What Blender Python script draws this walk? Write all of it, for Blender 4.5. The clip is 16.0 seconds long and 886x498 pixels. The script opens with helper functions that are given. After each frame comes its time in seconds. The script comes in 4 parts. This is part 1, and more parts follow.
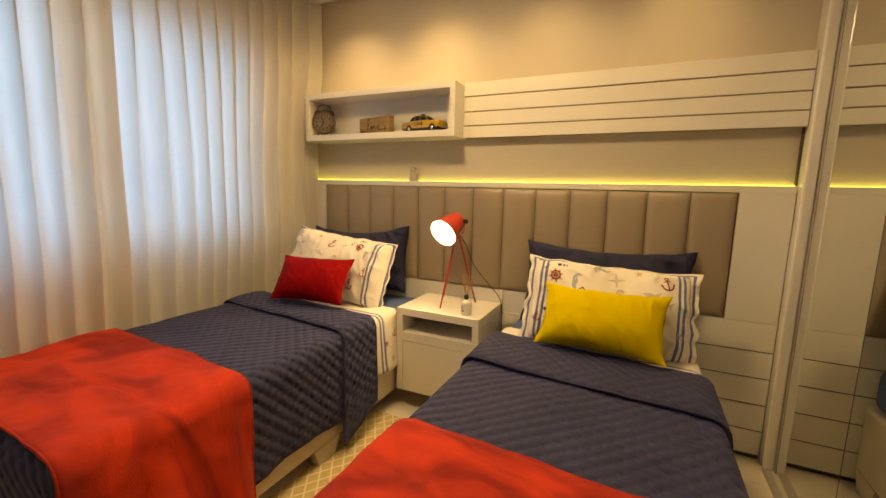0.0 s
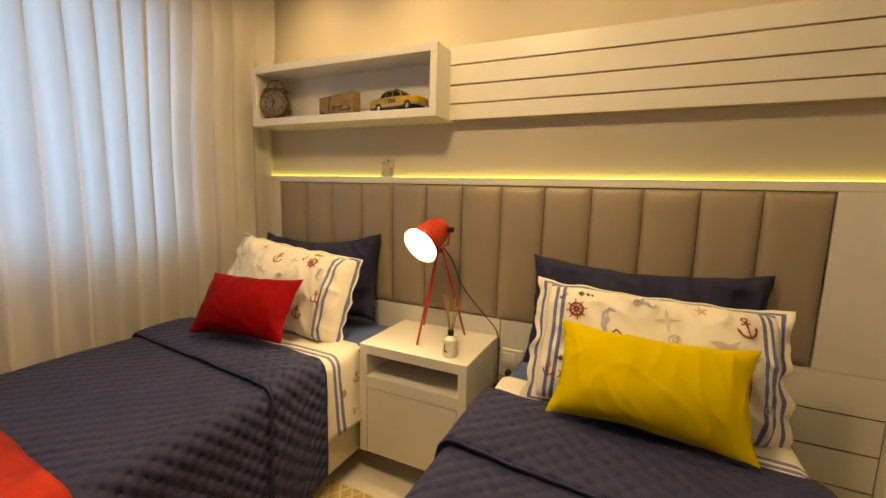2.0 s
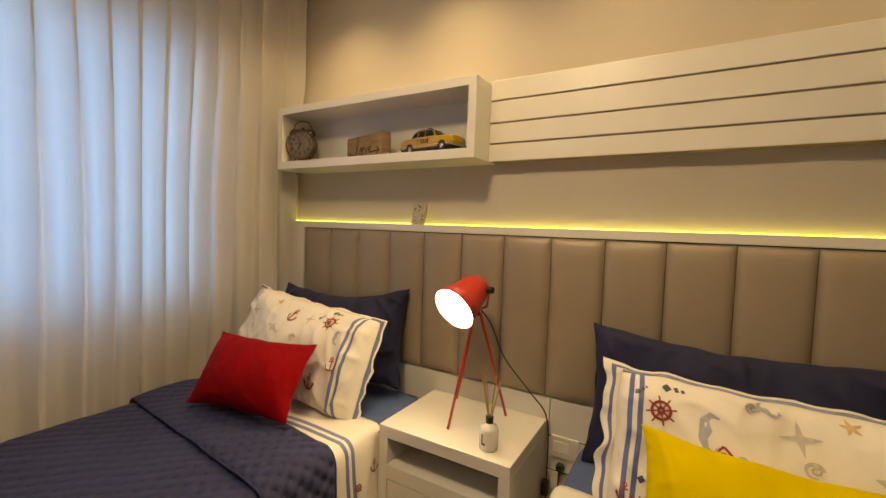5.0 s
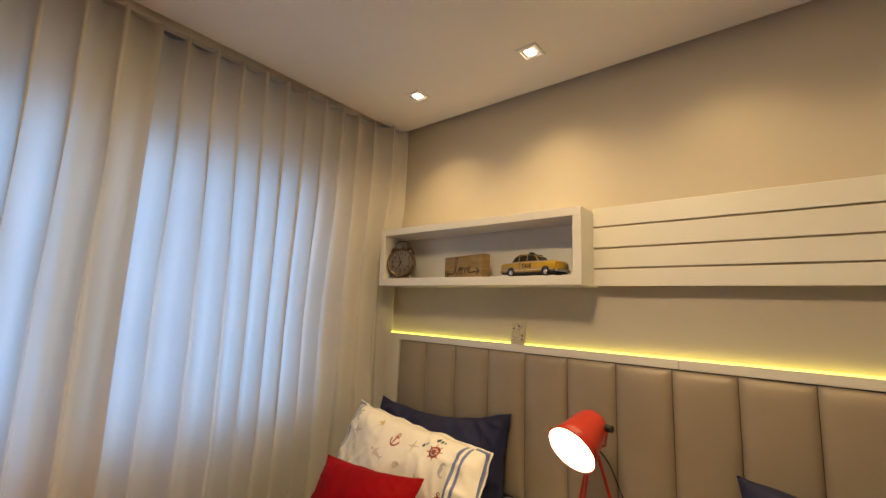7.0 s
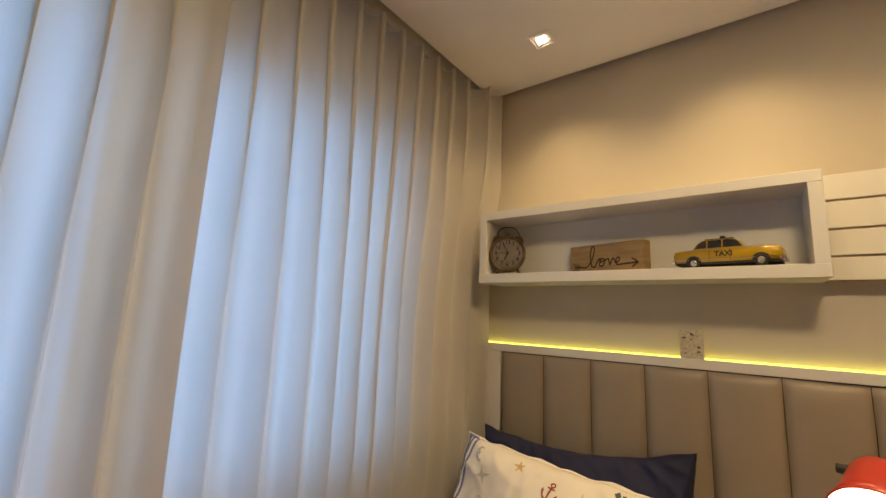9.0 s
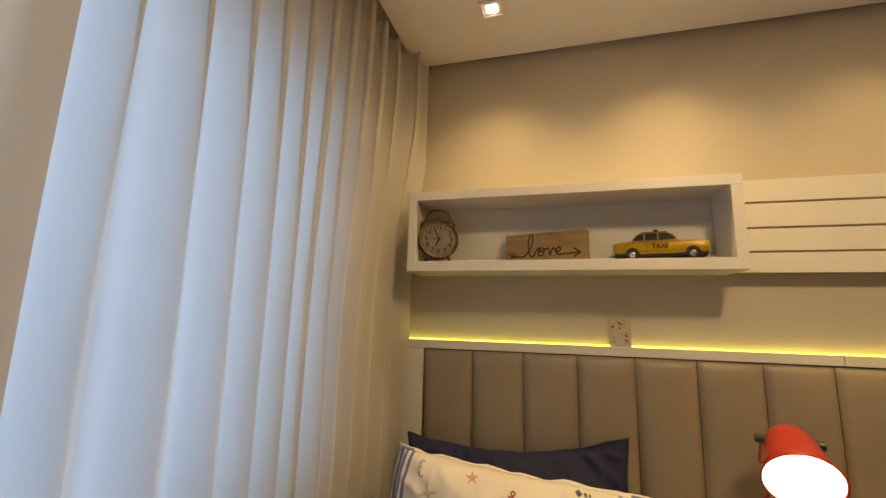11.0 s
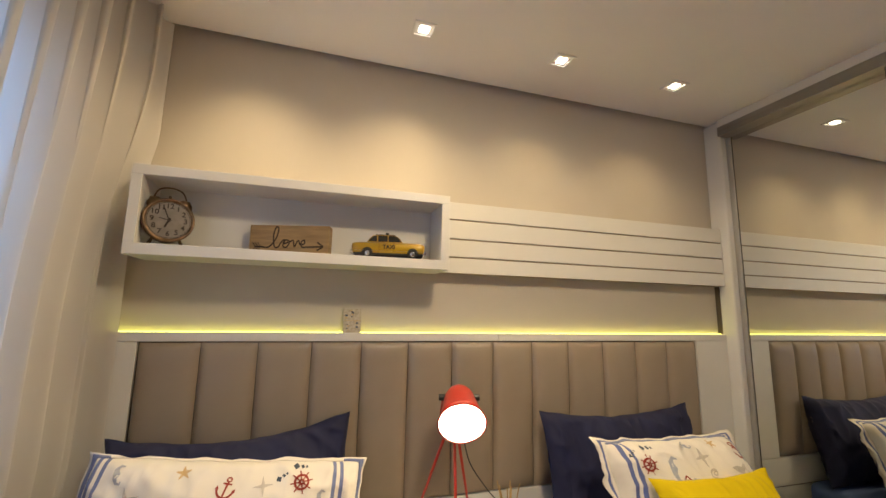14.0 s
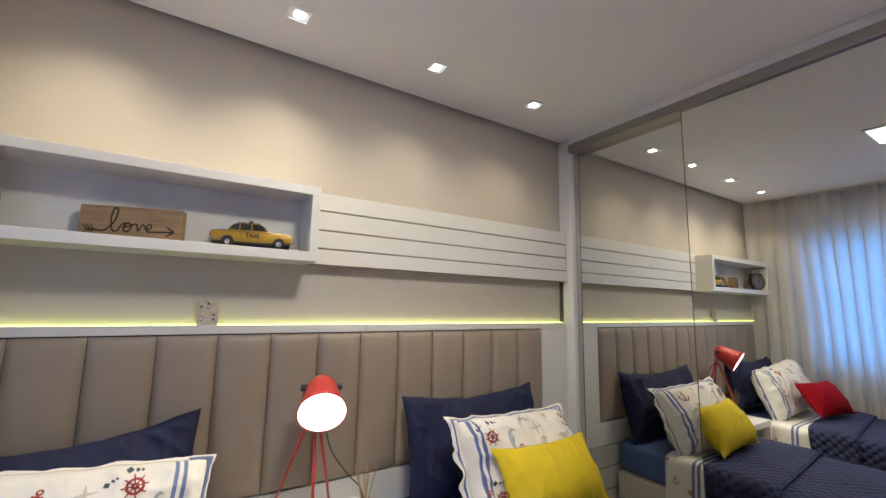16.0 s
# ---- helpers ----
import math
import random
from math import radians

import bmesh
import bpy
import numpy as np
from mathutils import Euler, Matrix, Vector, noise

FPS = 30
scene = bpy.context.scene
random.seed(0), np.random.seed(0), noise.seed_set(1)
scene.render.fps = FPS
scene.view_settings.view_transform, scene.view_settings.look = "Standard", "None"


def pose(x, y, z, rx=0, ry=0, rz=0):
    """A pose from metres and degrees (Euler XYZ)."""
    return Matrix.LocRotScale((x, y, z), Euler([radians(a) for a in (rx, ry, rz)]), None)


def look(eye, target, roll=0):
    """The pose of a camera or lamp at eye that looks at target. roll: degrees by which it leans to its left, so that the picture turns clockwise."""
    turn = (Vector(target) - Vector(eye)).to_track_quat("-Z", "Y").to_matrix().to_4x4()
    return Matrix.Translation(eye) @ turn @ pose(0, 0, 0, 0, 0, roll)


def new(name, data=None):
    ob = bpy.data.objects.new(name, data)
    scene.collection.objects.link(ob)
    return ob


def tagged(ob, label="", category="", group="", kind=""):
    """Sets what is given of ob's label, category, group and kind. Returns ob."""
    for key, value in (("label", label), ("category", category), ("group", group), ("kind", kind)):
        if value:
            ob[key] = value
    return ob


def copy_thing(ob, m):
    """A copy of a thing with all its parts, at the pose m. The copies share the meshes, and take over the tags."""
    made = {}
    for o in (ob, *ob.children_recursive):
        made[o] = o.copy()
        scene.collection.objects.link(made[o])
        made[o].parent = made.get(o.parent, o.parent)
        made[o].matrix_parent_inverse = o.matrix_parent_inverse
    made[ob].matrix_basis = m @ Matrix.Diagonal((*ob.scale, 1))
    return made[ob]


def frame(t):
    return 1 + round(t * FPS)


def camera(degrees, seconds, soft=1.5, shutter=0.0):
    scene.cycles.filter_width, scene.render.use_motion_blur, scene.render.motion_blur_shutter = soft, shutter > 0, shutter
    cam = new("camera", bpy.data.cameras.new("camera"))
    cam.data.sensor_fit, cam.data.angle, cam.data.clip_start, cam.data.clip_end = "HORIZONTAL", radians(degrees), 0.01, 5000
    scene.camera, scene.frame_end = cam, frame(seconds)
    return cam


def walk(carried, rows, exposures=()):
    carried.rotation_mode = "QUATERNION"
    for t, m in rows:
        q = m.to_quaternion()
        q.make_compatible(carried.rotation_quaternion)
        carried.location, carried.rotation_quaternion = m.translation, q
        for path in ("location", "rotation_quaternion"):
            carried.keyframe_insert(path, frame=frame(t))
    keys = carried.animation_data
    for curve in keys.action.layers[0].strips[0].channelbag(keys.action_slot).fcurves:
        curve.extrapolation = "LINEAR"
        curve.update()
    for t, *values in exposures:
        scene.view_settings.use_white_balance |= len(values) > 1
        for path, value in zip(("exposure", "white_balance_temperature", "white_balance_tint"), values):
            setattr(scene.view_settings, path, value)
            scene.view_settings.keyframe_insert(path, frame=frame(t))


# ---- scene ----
cam = camera(94.2, 16.0)
PATH = [
    (0, (-0.038, -0.02, 1.317), (-0.883, 1.769, 1.029), 1.3),
    (0.5, (-0.092, 0.112, 1.293), (-0.927, 1.909, 1.019), 1.6),
    (1, (-0.119, 0.241, 1.294), (-0.949, 2.04, 1.019), 1.6),
    (1.5, (-0.138, 0.397, 1.3), (-0.982, 2.19, 1.025), 1.5),
    (2, (-0.214, 0.562, 1.299), (-1.054, 2.356, 1.021), 1.5),
    (2.5, (-0.273, 0.694, 1.295), (-1.112, 2.488, 1.013), 1.5),
    (3, (-0.314, 0.82, 1.251), (-1.154, 2.615, 0.98), 1.5),
    (5.3, (-0.345, 0.811, 1.414), (-1.39, 2.515, 1.348), 1.6),
    (5.5, (-0.312, 0.771, 1.471), (-1.384, 2.459, 1.439), 1.4),
    (6, (-0.251, 0.669, 1.554), (-1.393, 2.308, 1.656), 1.6),
    (6.5, (-0.304, 0.636, 1.558), (-1.505, 2.223, 1.76), 1.7),
    (7, (-0.476, 0.678, 1.529), (-1.72, 2.22, 1.801), 2.0),
    (7.5, (-0.673, 0.672, 1.494), (-1.942, 2.185, 1.811), 2.3),
    (8, (-0.864, 0.644, 1.498), (-2.135, 2.155, 1.815), 2.2),
    (10.5, (-1.597, 0.815, 1.465), (-2.335, 2.647, 1.78), 1.6),
    (11, (-1.629, 0.765, 1.464), (-2.15, 2.67, 1.781), 1.3),
    (11.5, (-1.58, 0.719, 1.473), (-1.91, 2.67, 1.768), 1.4),
    (12, (-1.585, 0.694, 1.475), (-1.701, 2.669, 1.774), 1.2),
    (12.5, (-1.581, 0.684, 1.46), (-1.508, 2.66, 1.763), 1.3),
    (13, (-1.571, 0.679, 1.45), (-1.313, 2.637, 1.766), 1.2),
    (13.5, (-1.564, 0.662, 1.455), (-1.136, 2.591, 1.765), 1.2),
    (14, (-1.559, 0.65, 1.452), (-0.977, 2.538, 1.76), 1.1),
    (14.5, (-1.554, 0.635, 1.457), (-0.835, 2.478, 1.755), 1.1),
    (15, (-1.542, 0.615, 1.462), (-0.7, 2.406, 1.748), 1.2),
    (15.5, (-1.532, 0.598, 1.458), (-0.568, 2.327, 1.741), 1.1),
    (16, (-1.513, 0.555, 1.455), (-0.444, 2.223, 1.731), 1.1),
]
walk(cam, [(t, look(eye, target, roll)) for t, eye, target, roll in PATH],
     exposures=[(0.0, 0.11, 10100, 10), (3.0, -0.09, 8500, 10), (5.5, -0.22, 7700, 10), (6.0, -0.15, 7600, 10), (8.0, -0.28, 7300, 10), (11.0, -0.36, 8600, 10),
                (12.5, -0.20, 7300, 10), (14.0, 0.04, 6200, 10), (15.0, 0.11, 5000, 10), (16.0, 0.10, 4850, 10)])

# ---------------------------------------------------------------- light
world = bpy.data.worlds.new("world")
scene.world = world
world.use_nodes = True
wn, wl = world.node_tree.nodes, world.node_tree.links
sky = wn.new("ShaderNodeTexSky")
sky.sky_type, sky.sun_disc = "NISHITA", False
sky.sun_elevation, sky.sun_rotation = radians(48), radians(100)
wl.new(sky.outputs[0], wn["Background"].inputs[0])
wn["Background"].inputs[1].default_value = 0.12

WARM = (1.0, 0.73, 0.385)


def lamp(name, kind, m, energy, colour, **kw):
    data = bpy.data.lights.new(name, kind)
    data.energy, data.color = energy, colour
    for key, value in kw.items():
        if key == "size":
            if kind == "AREA":
                data.size = value
            else:
                data.shadow_soft_size = value
        elif key == "size_y":
            data.shape, data.size_y = "RECTANGLE", value
        elif key == "spot":
            data.spot_size, data.spot_blend = radians(value), 1.0
        elif key == "angle":
            data.angle = radians(value)
    ob = new(name, data)
    ob.matrix_world = m
    return ob


lamp("sun", "SUN", look((6, 3, 8), (0, 1, 0)), 1.5, (1.0, 0.95, 0.88), angle=6)
# daylight in the window opening
lamp("window_daylight", "AREA", look((-2.452, 0.78, 1.57), (0, 0.78, 1.57)), 26.0, (0.11, 0.40, 1.0), size=2.3, size_y=1.10)

DOWN_X = (-1.832, -1.205, -0.570, 0.069)
DOWN_Y, CEIL = 2.112, 2.58
for x, watts in zip(DOWN_X, (24.0, 26.5, 17.0, 14.0)):
    lamp("downlight_lamp", "SPOT", look((x, DOWN_Y, CEIL - 0.012), (x, DOWN_Y + 0.03, 0.6)), watts, WARM, size=0.03, spot=120)
lamp("panel_lamp", "AREA", pose(-0.90, 1.03, CEIL - 0.022), 24.5, (1.0, 0.785, 0.50), size=0.28)

# ---------------------------------------------------------------- materials


def mat(name, c1, c2=None, rough=0.5, scale=8.0, detail=4.0, metal=0.0, bump=0.0, bscale=120.0, bdist=0.002,
        sheen=0.0, coat=0.0, fine=0.0, stretch=(1, 1, 1), spec=0.5, trans=0.0):
    """A principled surface with colour mottling at one scale and grain relief at another."""
    m = bpy.data.materials.new(name)
    m.use_nodes = True
    n, l = m.node_tree.nodes, m.node_tree.links
    b = n["Principled BSDF"]
    b.inputs["Roughness"].default_value = rough
    b.inputs["Metallic"].default_value = metal
    b.inputs["Specular IOR Level"].default_value = spec
    b.inputs["Coat Weight"].default_value = coat
    b.inputs["Coat Roughness"].default_value = 0.08
    if sheen:
        b.inputs["Sheen Weight"].default_value = sheen
        b.inputs["Sheen Roughness"].default_value = 0.4
        b.inputs["Sheen Tint"].default_value = (*[min(1, c * 1.6 + 0.05) for c in c1], 1)
    tc = n.new("ShaderNodeTexCoord")
    mp = n.new("ShaderNodeMapping")
    mp.inputs["Scale"].default_value = stretch
    l.new(tc.outputs["Object"], mp.inputs[0])
    c2 = c2 or tuple(c * 0.88 for c in c1)
    nz = n.new("ShaderNodeTexNoise")
    nz.inputs["Scale"].default_value, nz.inputs["Detail"].default_value = scale, detail
    l.new(mp.outputs[0], nz.inputs["Vector"])
    ramp = n.new("ShaderNodeValToRGB")
    ramp.color_ramp.elements[0].position, ramp.color_ramp.elements[1].position = 0.32, 0.68
    ramp.color_ramp.elements[0].color, ramp.color_ramp.elements[1].color = (*c2, 1), (*c1, 1)
    l.new(nz.outputs["Fac"], ramp.inputs[0])
    colour = ramp.outputs[0]
    if fine:
        nf = n.new("ShaderNodeTexNoise")
        nf.inputs["Scale"].default_value, nf.inputs["Detail"].default_value = bscale, 3
        l.new(mp.outputs[0], nf.inputs["Vector"])
        mr = n.new("ShaderNodeMapRange")
        mr.inputs["To Min"].default_value, mr.inputs["To Max"].default_value = 1 - fine, 1 + fine
        l.new(nf.outputs["Fac"], mr.inputs[0])
        mx = n.new("ShaderNodeMix")
        mx.data_type, mx.blend_type = "RGBA", "MULTIPLY"
        mx.inputs[0].default_value = 1.0
        l.new(colour, mx.inputs[6])
        l.new(mr.outputs[0], mx.inputs[7])
        colour = mx.outputs[2]
    l.new(colour, b.inputs["Base Color"])
    if bump:
        nb = n.new("ShaderNodeTexNoise")
        nb.inputs["Scale"].default_value, nb.inputs["Detail"].default_value = bscale, 3
        l.new(mp.outputs[0], nb.inputs["Vector"])
        bp = n.new("ShaderNodeBump")
        bp.inputs["Strength"].default_value, bp.inputs["Distance"].default_value = bump, bdist
        l.new(nb.outputs["Fac"], bp.inputs["Height"])
        l.new(bp.outputs[0], b.inputs["Normal"])
    if trans:
        t = n.new("ShaderNodeBsdfTranslucent")
        l.new(colour, t.inputs[0])
        mixer = n.new("ShaderNodeMixShader")
        mixer.inputs[0].default_value = trans
        l.new(b.outputs[0], mixer.inputs[1])
        l.new(t.outputs[0], mixer.inputs[2])
        l.new(mixer.outputs[0], n["Material Output"].inputs[0])
    return m


def glow(name, colour, strength):
    m = bpy.data.materials.new(name)
    m.use_nodes = True
    n = m.node_tree.nodes
    b = n["Principled BSDF"]
    b.inputs["Base Color"].default_value = (*colour, 1)
    b.inputs["Emission Color"].default_value = (*colour, 1)
    b.inputs["Emission Strength"].default_value = strength
    return m


def quilted(name, c1, c2, cell, strength):
    """Cloth with raised lozenges, laid out in metres by its UV map."""
    m = mat(name, c1, c2, rough=0.85, scale=5, bump=0.25, bscale=500, bdist=0.001, sheen=0.25, fine=0.12)
    n, l = m.node_tree.nodes, m.node_tree.links
    uv = n.new("ShaderNodeUVMap")
    sep = n.new("ShaderNodeSeparateXYZ")
    l.new(uv.outputs[0], sep.inputs[0])

    def op(kind, a, b=None):
        k = n.new("ShaderNodeMath")
        k.operation = kind
        for i, v in enumerate((a, b)):
            if v is None:
                continue
            if isinstance(v, (int, float)):
                k.inputs[i].default_value = v
            else:
                l.new(v, k.inputs[i])
        return k.outputs[0]

    u = op("MULTIPLY", sep.outputs[0], math.pi / cell)
    v = op("MULTIPLY", sep.outputs[1], math.pi / cell)
    a = op("ABSOLUTE", op("SINE", op("ADD", u, v)))
    c = op("ABSOLUTE", op("SINE", op("SUBTRACT", u, v)))
    h = op("POWER", op("MULTIPLY", op("ADD", op("MULTIPLY", a, a), op("MULTIPLY", c, c)), 0.5), 0.42)
    bp = n.new("ShaderNodeBump")
    bp.inputs["Strength"].default_value, bp.inputs["Distance"].default_value = strength, 0.016
    l.new(h, bp.inputs["Height"])
    old = n["Principled BSDF"].inputs["Normal"].links[0].from_node
    l.new(old.outputs[0], bp.inputs["Normal"])
    l.new(bp.outputs[0], n["Principled BSDF"].inputs["Normal"])
    return m


def striped(name, base, stripe, bands, axis=0):
    """White cloth with woven stripes where |uv| along the axis lies in one of the bands."""
    m = mat(name, base, tuple(c * 0.95 for c in base), rough=0.85, scale=6, bump=0.2, bscale=600, bdist=0.001, sheen=0.1)
    n, l = m.node_tree.nodes, m.node_tree.links
    uv = n.new("ShaderNodeUVMap")
    sep = n.new("ShaderNodeSeparateXYZ")
    l.new(uv.outputs[0], sep.inputs[0])
    ab = n.new("ShaderNodeMath")
    ab.operation = "ABSOLUTE"
    l.new(sep.outputs[axis], ab.inputs[0])
    total = None
    for lo, hi in bands:
        c = n.new("ShaderNodeMath")
        c.operation = "COMPARE"
        c.inputs[1].default_value, c.inputs[2].default_value = (lo + hi) / 2, (hi - lo) / 2
        l.new(ab.outputs[0], c.inputs[0])
        if total is None:
            total = c.outputs[0]
        else:
            s = n.new("ShaderNodeMath")
            s.operation = "MAXIMUM"
            l.new(total, s.inputs[0])
            l.new(c.outputs[0], s.inputs[1])
            total = s.outputs[0]
    mx = n.new("ShaderNodeMix")
    mx.data_type = "RGBA"
    b = n["Principled BSDF"]
    l.new(total, mx.inputs[0])
    l.new(b.inputs["Base Color"].links[0].from_socket, mx.inputs[6])
    mx.inputs[7].default_value = (*stripe, 1)
    l.new(mx.outputs[2], b.inputs["Base Color"])
    return m


WALL = mat("beige wall paint", (0.59, 0.53, 0.435), (0.56, 0.50, 0.405), 0.8, 3, bump=0.12, bscale=260, bdist=0.001)
CEILING = mat("white ceiling paint", (0.86, 0.85, 0.83), (0.83, 0.82, 0.80), 0.85, 2, bump=0.08, bscale=200, bdist=0.001)
LACQUER = mat("white satin lacquer", (0.74, 0.715, 0.655), (0.71, 0.685, 0.625), 0.32, 4, bump=0.03, bscale=90, bdist=0.0006)
GLOSSY = mat("gloss white lacquer", (0.76, 0.74, 0.69), (0.74, 0.72, 0.67), 0.12, 4, coat=0.8)
# shade inside the headboard grooves is put into this dark colour
GROOVE = mat("groove shadow board", (0.10, 0.075, 0.05), (0.08, 0.06, 0.04), 0.8)
TILE = mat("polished porcelain", (0.76, 0.71, 0.62), (0.71, 0.65, 0.56), 0.22, 5, 6, bump=0.02, bscale=40, bdist=0.0006)
GROUT = mat("grout", (0.45, 0.40, 0.33), None, 0.9)
TAUPE = mat("taupe faux leather", (0.335, 0.270, 0.200), (0.305, 0.245, 0.180), 0.42, 6, bump=0.25, bscale=700, bdist=0.0008, fine=0.06)
NAVYQ = quilted("navy quilted cotton", (0.026, 0.030, 0.090), (0.020, 0.023, 0.074), 0.0580, 0.95)
NAVY = mat("navy cotton", (0.009, 0.012, 0.054), (0.007, 0.009, 0.040), 0.8, 7, bump=0.25, bscale=500, bdist=0.001, sheen=0.15)
BLUE = mat("blue sheet cotton", (0.085, 0.135, 0.30), (0.07, 0.115, 0.26), 0.8, 6, bump=0.2, bscale=500, bdist=0.001)
# lighter and darker sheen of the brushed nap is put into the colour
THROW = mat("red plush", (0.60, 0.034, 0.012), (0.28, 0.008, 0.004), 0.9, 3.2, 6, bump=0.6, bscale=240, bdist=0.003, sheen=0.12, fine=0.14, stretch=(1.1, 1.9, 0.7))
nn = THROW.node_tree.nodes
for nd in nn:
    if nd.type == "TEX_NOISE" and nd.inputs["Scale"].default_value < 20:
        nd.inputs["Distortion"].default_value = 1.1
    if nd.type == "VALTORGB":
        nd.color_ramp.elements[0].position, nd.color_ramp.elements[1].position = 0.36, 0.60
RED = mat("red satin velvet", (0.27, 0.0006, 0.004), (0.20, 0.0005, 0.003), 0.7, 9, bump=0.15, bscale=420, bdist=0.001, spec=0.1)
YELLOW = mat("yellow velvet", (0.66, 0.50, 0.001), (0.58, 0.43, 0.001), 0.75, 9, bump=0.15, bscale=420, bdist=0.001, spec=0.12)
PILLOW = striped("white printed cotton", (0.80, 0.75, 0.66), (0.15, 0.18, 0.33), ((0.307, 0.319), (0.331, 0.343)))
PILLOW_EDGED = striped("white edged cotton", (0.80, 0.75, 0.66), (0.12, 0.15, 0.33), ((0.284, 0.297), (0.309, 0.322), (0.411, 0.420)))
SHEET = striped("white printed sheet", (0.80, 0.75, 0.66), (0.16, 0.19, 0.34), ((1.833, 1.850), (1.863, 1.880)), axis=1)
CURTAIN = mat("cream curtain cloth", (0.84, 0.80, 0.73), (0.80, 0.76, 0.69), 0.85, 3, bump=0.2, bscale=600, bdist=0.001, trans=0.36)
UPHOLSTERY = mat("cream bed base cloth", (0.62, 0.56, 0.46), (0.57, 0.51, 0.41), 0.75, 8, bump=0.25, bscale=400, bdist=0.001)
LAMPRED = mat("red lacquered metal", (0.52, 0.035, 0.018), (0.46, 0.028, 0.014), 0.3, 10, spec=0.5, coat=0.3)
BLACK = mat("black plastic", (0.015, 0.014, 0.013), None, 0.4)
WHITEIN = mat("white enamel", (0.85, 0.83, 0.78), None, 0.4)
ALU = mat("satin aluminium", (0.60, 0.58, 0.54), (0.54, 0.52, 0.48), 0.38, 30, metal=0.6, stretch=(1, 1, 0.1))
CHROME = mat("chrome", (0.62, 0.60, 0.57), None, 0.15, metal=1.0)
TRACK = mat("brushed track profile", (0.36, 0.34, 0.31), (0.31, 0.29, 0.26), 0.35, 30, metal=0.8, stretch=(1, 0.1, 1))
SEAM = mat("dark edge profile", (0.12, 0.105, 0.085), None, 0.5, metal=0.4)
MIRROR = mat("silvered mirror", (0.80, 0.81, 0.77), (0.80, 0.81, 0.77), 0.0, metal=1.0)
WOOD = mat("pale pine", (0.36, 0.235, 0.105), (0.23, 0.145, 0.06), 0.6, 9, 6, bump=0.25, bscale=60, bdist=0.001, stretch=(1, 1, 7))
INK = mat("burnt black ink", (0.035, 0.02, 0.012), None, 0.8)
BRASS = mat("antique brass", (0.22, 0.14, 0.075), (0.08, 0.05, 0.026), 0.35, 40, metal=0.9)
FACE = mat("cream clock face", (0.25, 0.205, 0.155), (0.16, 0.13, 0.095), 0.5, 25, coat=1.0)
TAXI = mat("taxi yellow enamel", (0.47, 0.29, 0.009), (0.33, 0.185, 0.005), 0.28, 12, coat=0.4)
RUBBER = mat("black rubber", (0.02, 0.019, 0.018), None, 0.8)
DARKGLASS = mat("dark toy glass", (0.035, 0.033, 0.030), (0.02, 0.019, 0.017), 0.08, 30, spec=0.6)
PAPER = mat("printed card", (0.58, 0.52, 0.40), (0.38, 0.32, 0.22), 0.7, 95)
CERAMIC = mat("white bottle glaze", (0.78, 0.75, 0.68), None, 0.2, coat=0.3)
REED = mat("rattan reed", (0.50, 0.33, 0.13), (0.42, 0.27, 0.10), 0.7, 60)
RUG2 = mat("tan rug pile", (0.54, 0.42, 0.21), (0.48, 0.37, 0.18), 0.95, 30, bump=0.6, bscale=350, bdist=0.004)
P_RED = mat("rust print", (0.30, 0.045, 0.025), None, 0.85, 90)
P_GREY = mat("blue grey print", (0.36, 0.38, 0.44), (0.46, 0.46, 0.48), 0.85, 60)
P_TAN = mat("sand print", (0.55, 0.36, 0.14), (0.62, 0.46, 0.26), 0.85, 60)
P_PALE = mat("pale grey print", (0.50, 0.46, 0.40), (0.60, 0.55, 0.48), 0.85, 60)
P_DARK = mat("slate print", (0.07, 0.09, 0.12), None, 0.85, 60)
PIPING = mat("slate blue piping", (0.20, 0.23, 0.38), (0.30, 0.32, 0.46), 0.8, 40)
# softer groove shade of the white wall panel, put into the colour
GROOVE_PALE = mat("tan groove shade board", (0.36, 0.29, 0.205), (0.32, 0.255, 0.18), 0.8)
LED = glow("led diffuser", (0.88, 0.86, 0.15), 3.2)
BULB = glow("lamp bulb", (1.0, 0.80, 0.52), 62.0)
DOWNGLOW = glow("downlight lens", (1.0, 0.86, 0.66), 11.0)
PANELGLOW = glow("panel light diffuser", (1.0, 0.90, 0.74), 5.0)
GLASS = bpy.data.materials.new("window glass")
GLASS.use_nodes = True
GLASS.node_tree.nodes["Principled BSDF"].inputs["Transmission Weight"].default_value = 1.0
GLASS.node_tree.nodes["Principled BSDF"].inputs["Roughness"].default_value = 0.02

# ---------------------------------------------------------------- builders


def part(name, bm, material, parent=None, label="", smooth=False):
    me = bpy.data.meshes.new(name)
    if smooth:
        for fc in bm.faces:
            fc.smooth = True
    bmesh.ops.recalc_face_normals(bm, faces=bm.faces)
    bm.to_mesh(me)
    bm.free()
    me.materials.append(material)
    ob = new(name, me)
    if parent is not None:
        ob.parent = parent
    if label:
        ob["label"] = label
    return ob


def thing(name, x, y, z, label, category, group="", kind="", rx=0, ry=0, rz=0):
    ob = new(name)
    ob.empty_display_size = 0.05
    ob.matrix_world = pose(x, y, z, rx, ry, rz)
    return tagged(ob, label, category, group, kind)


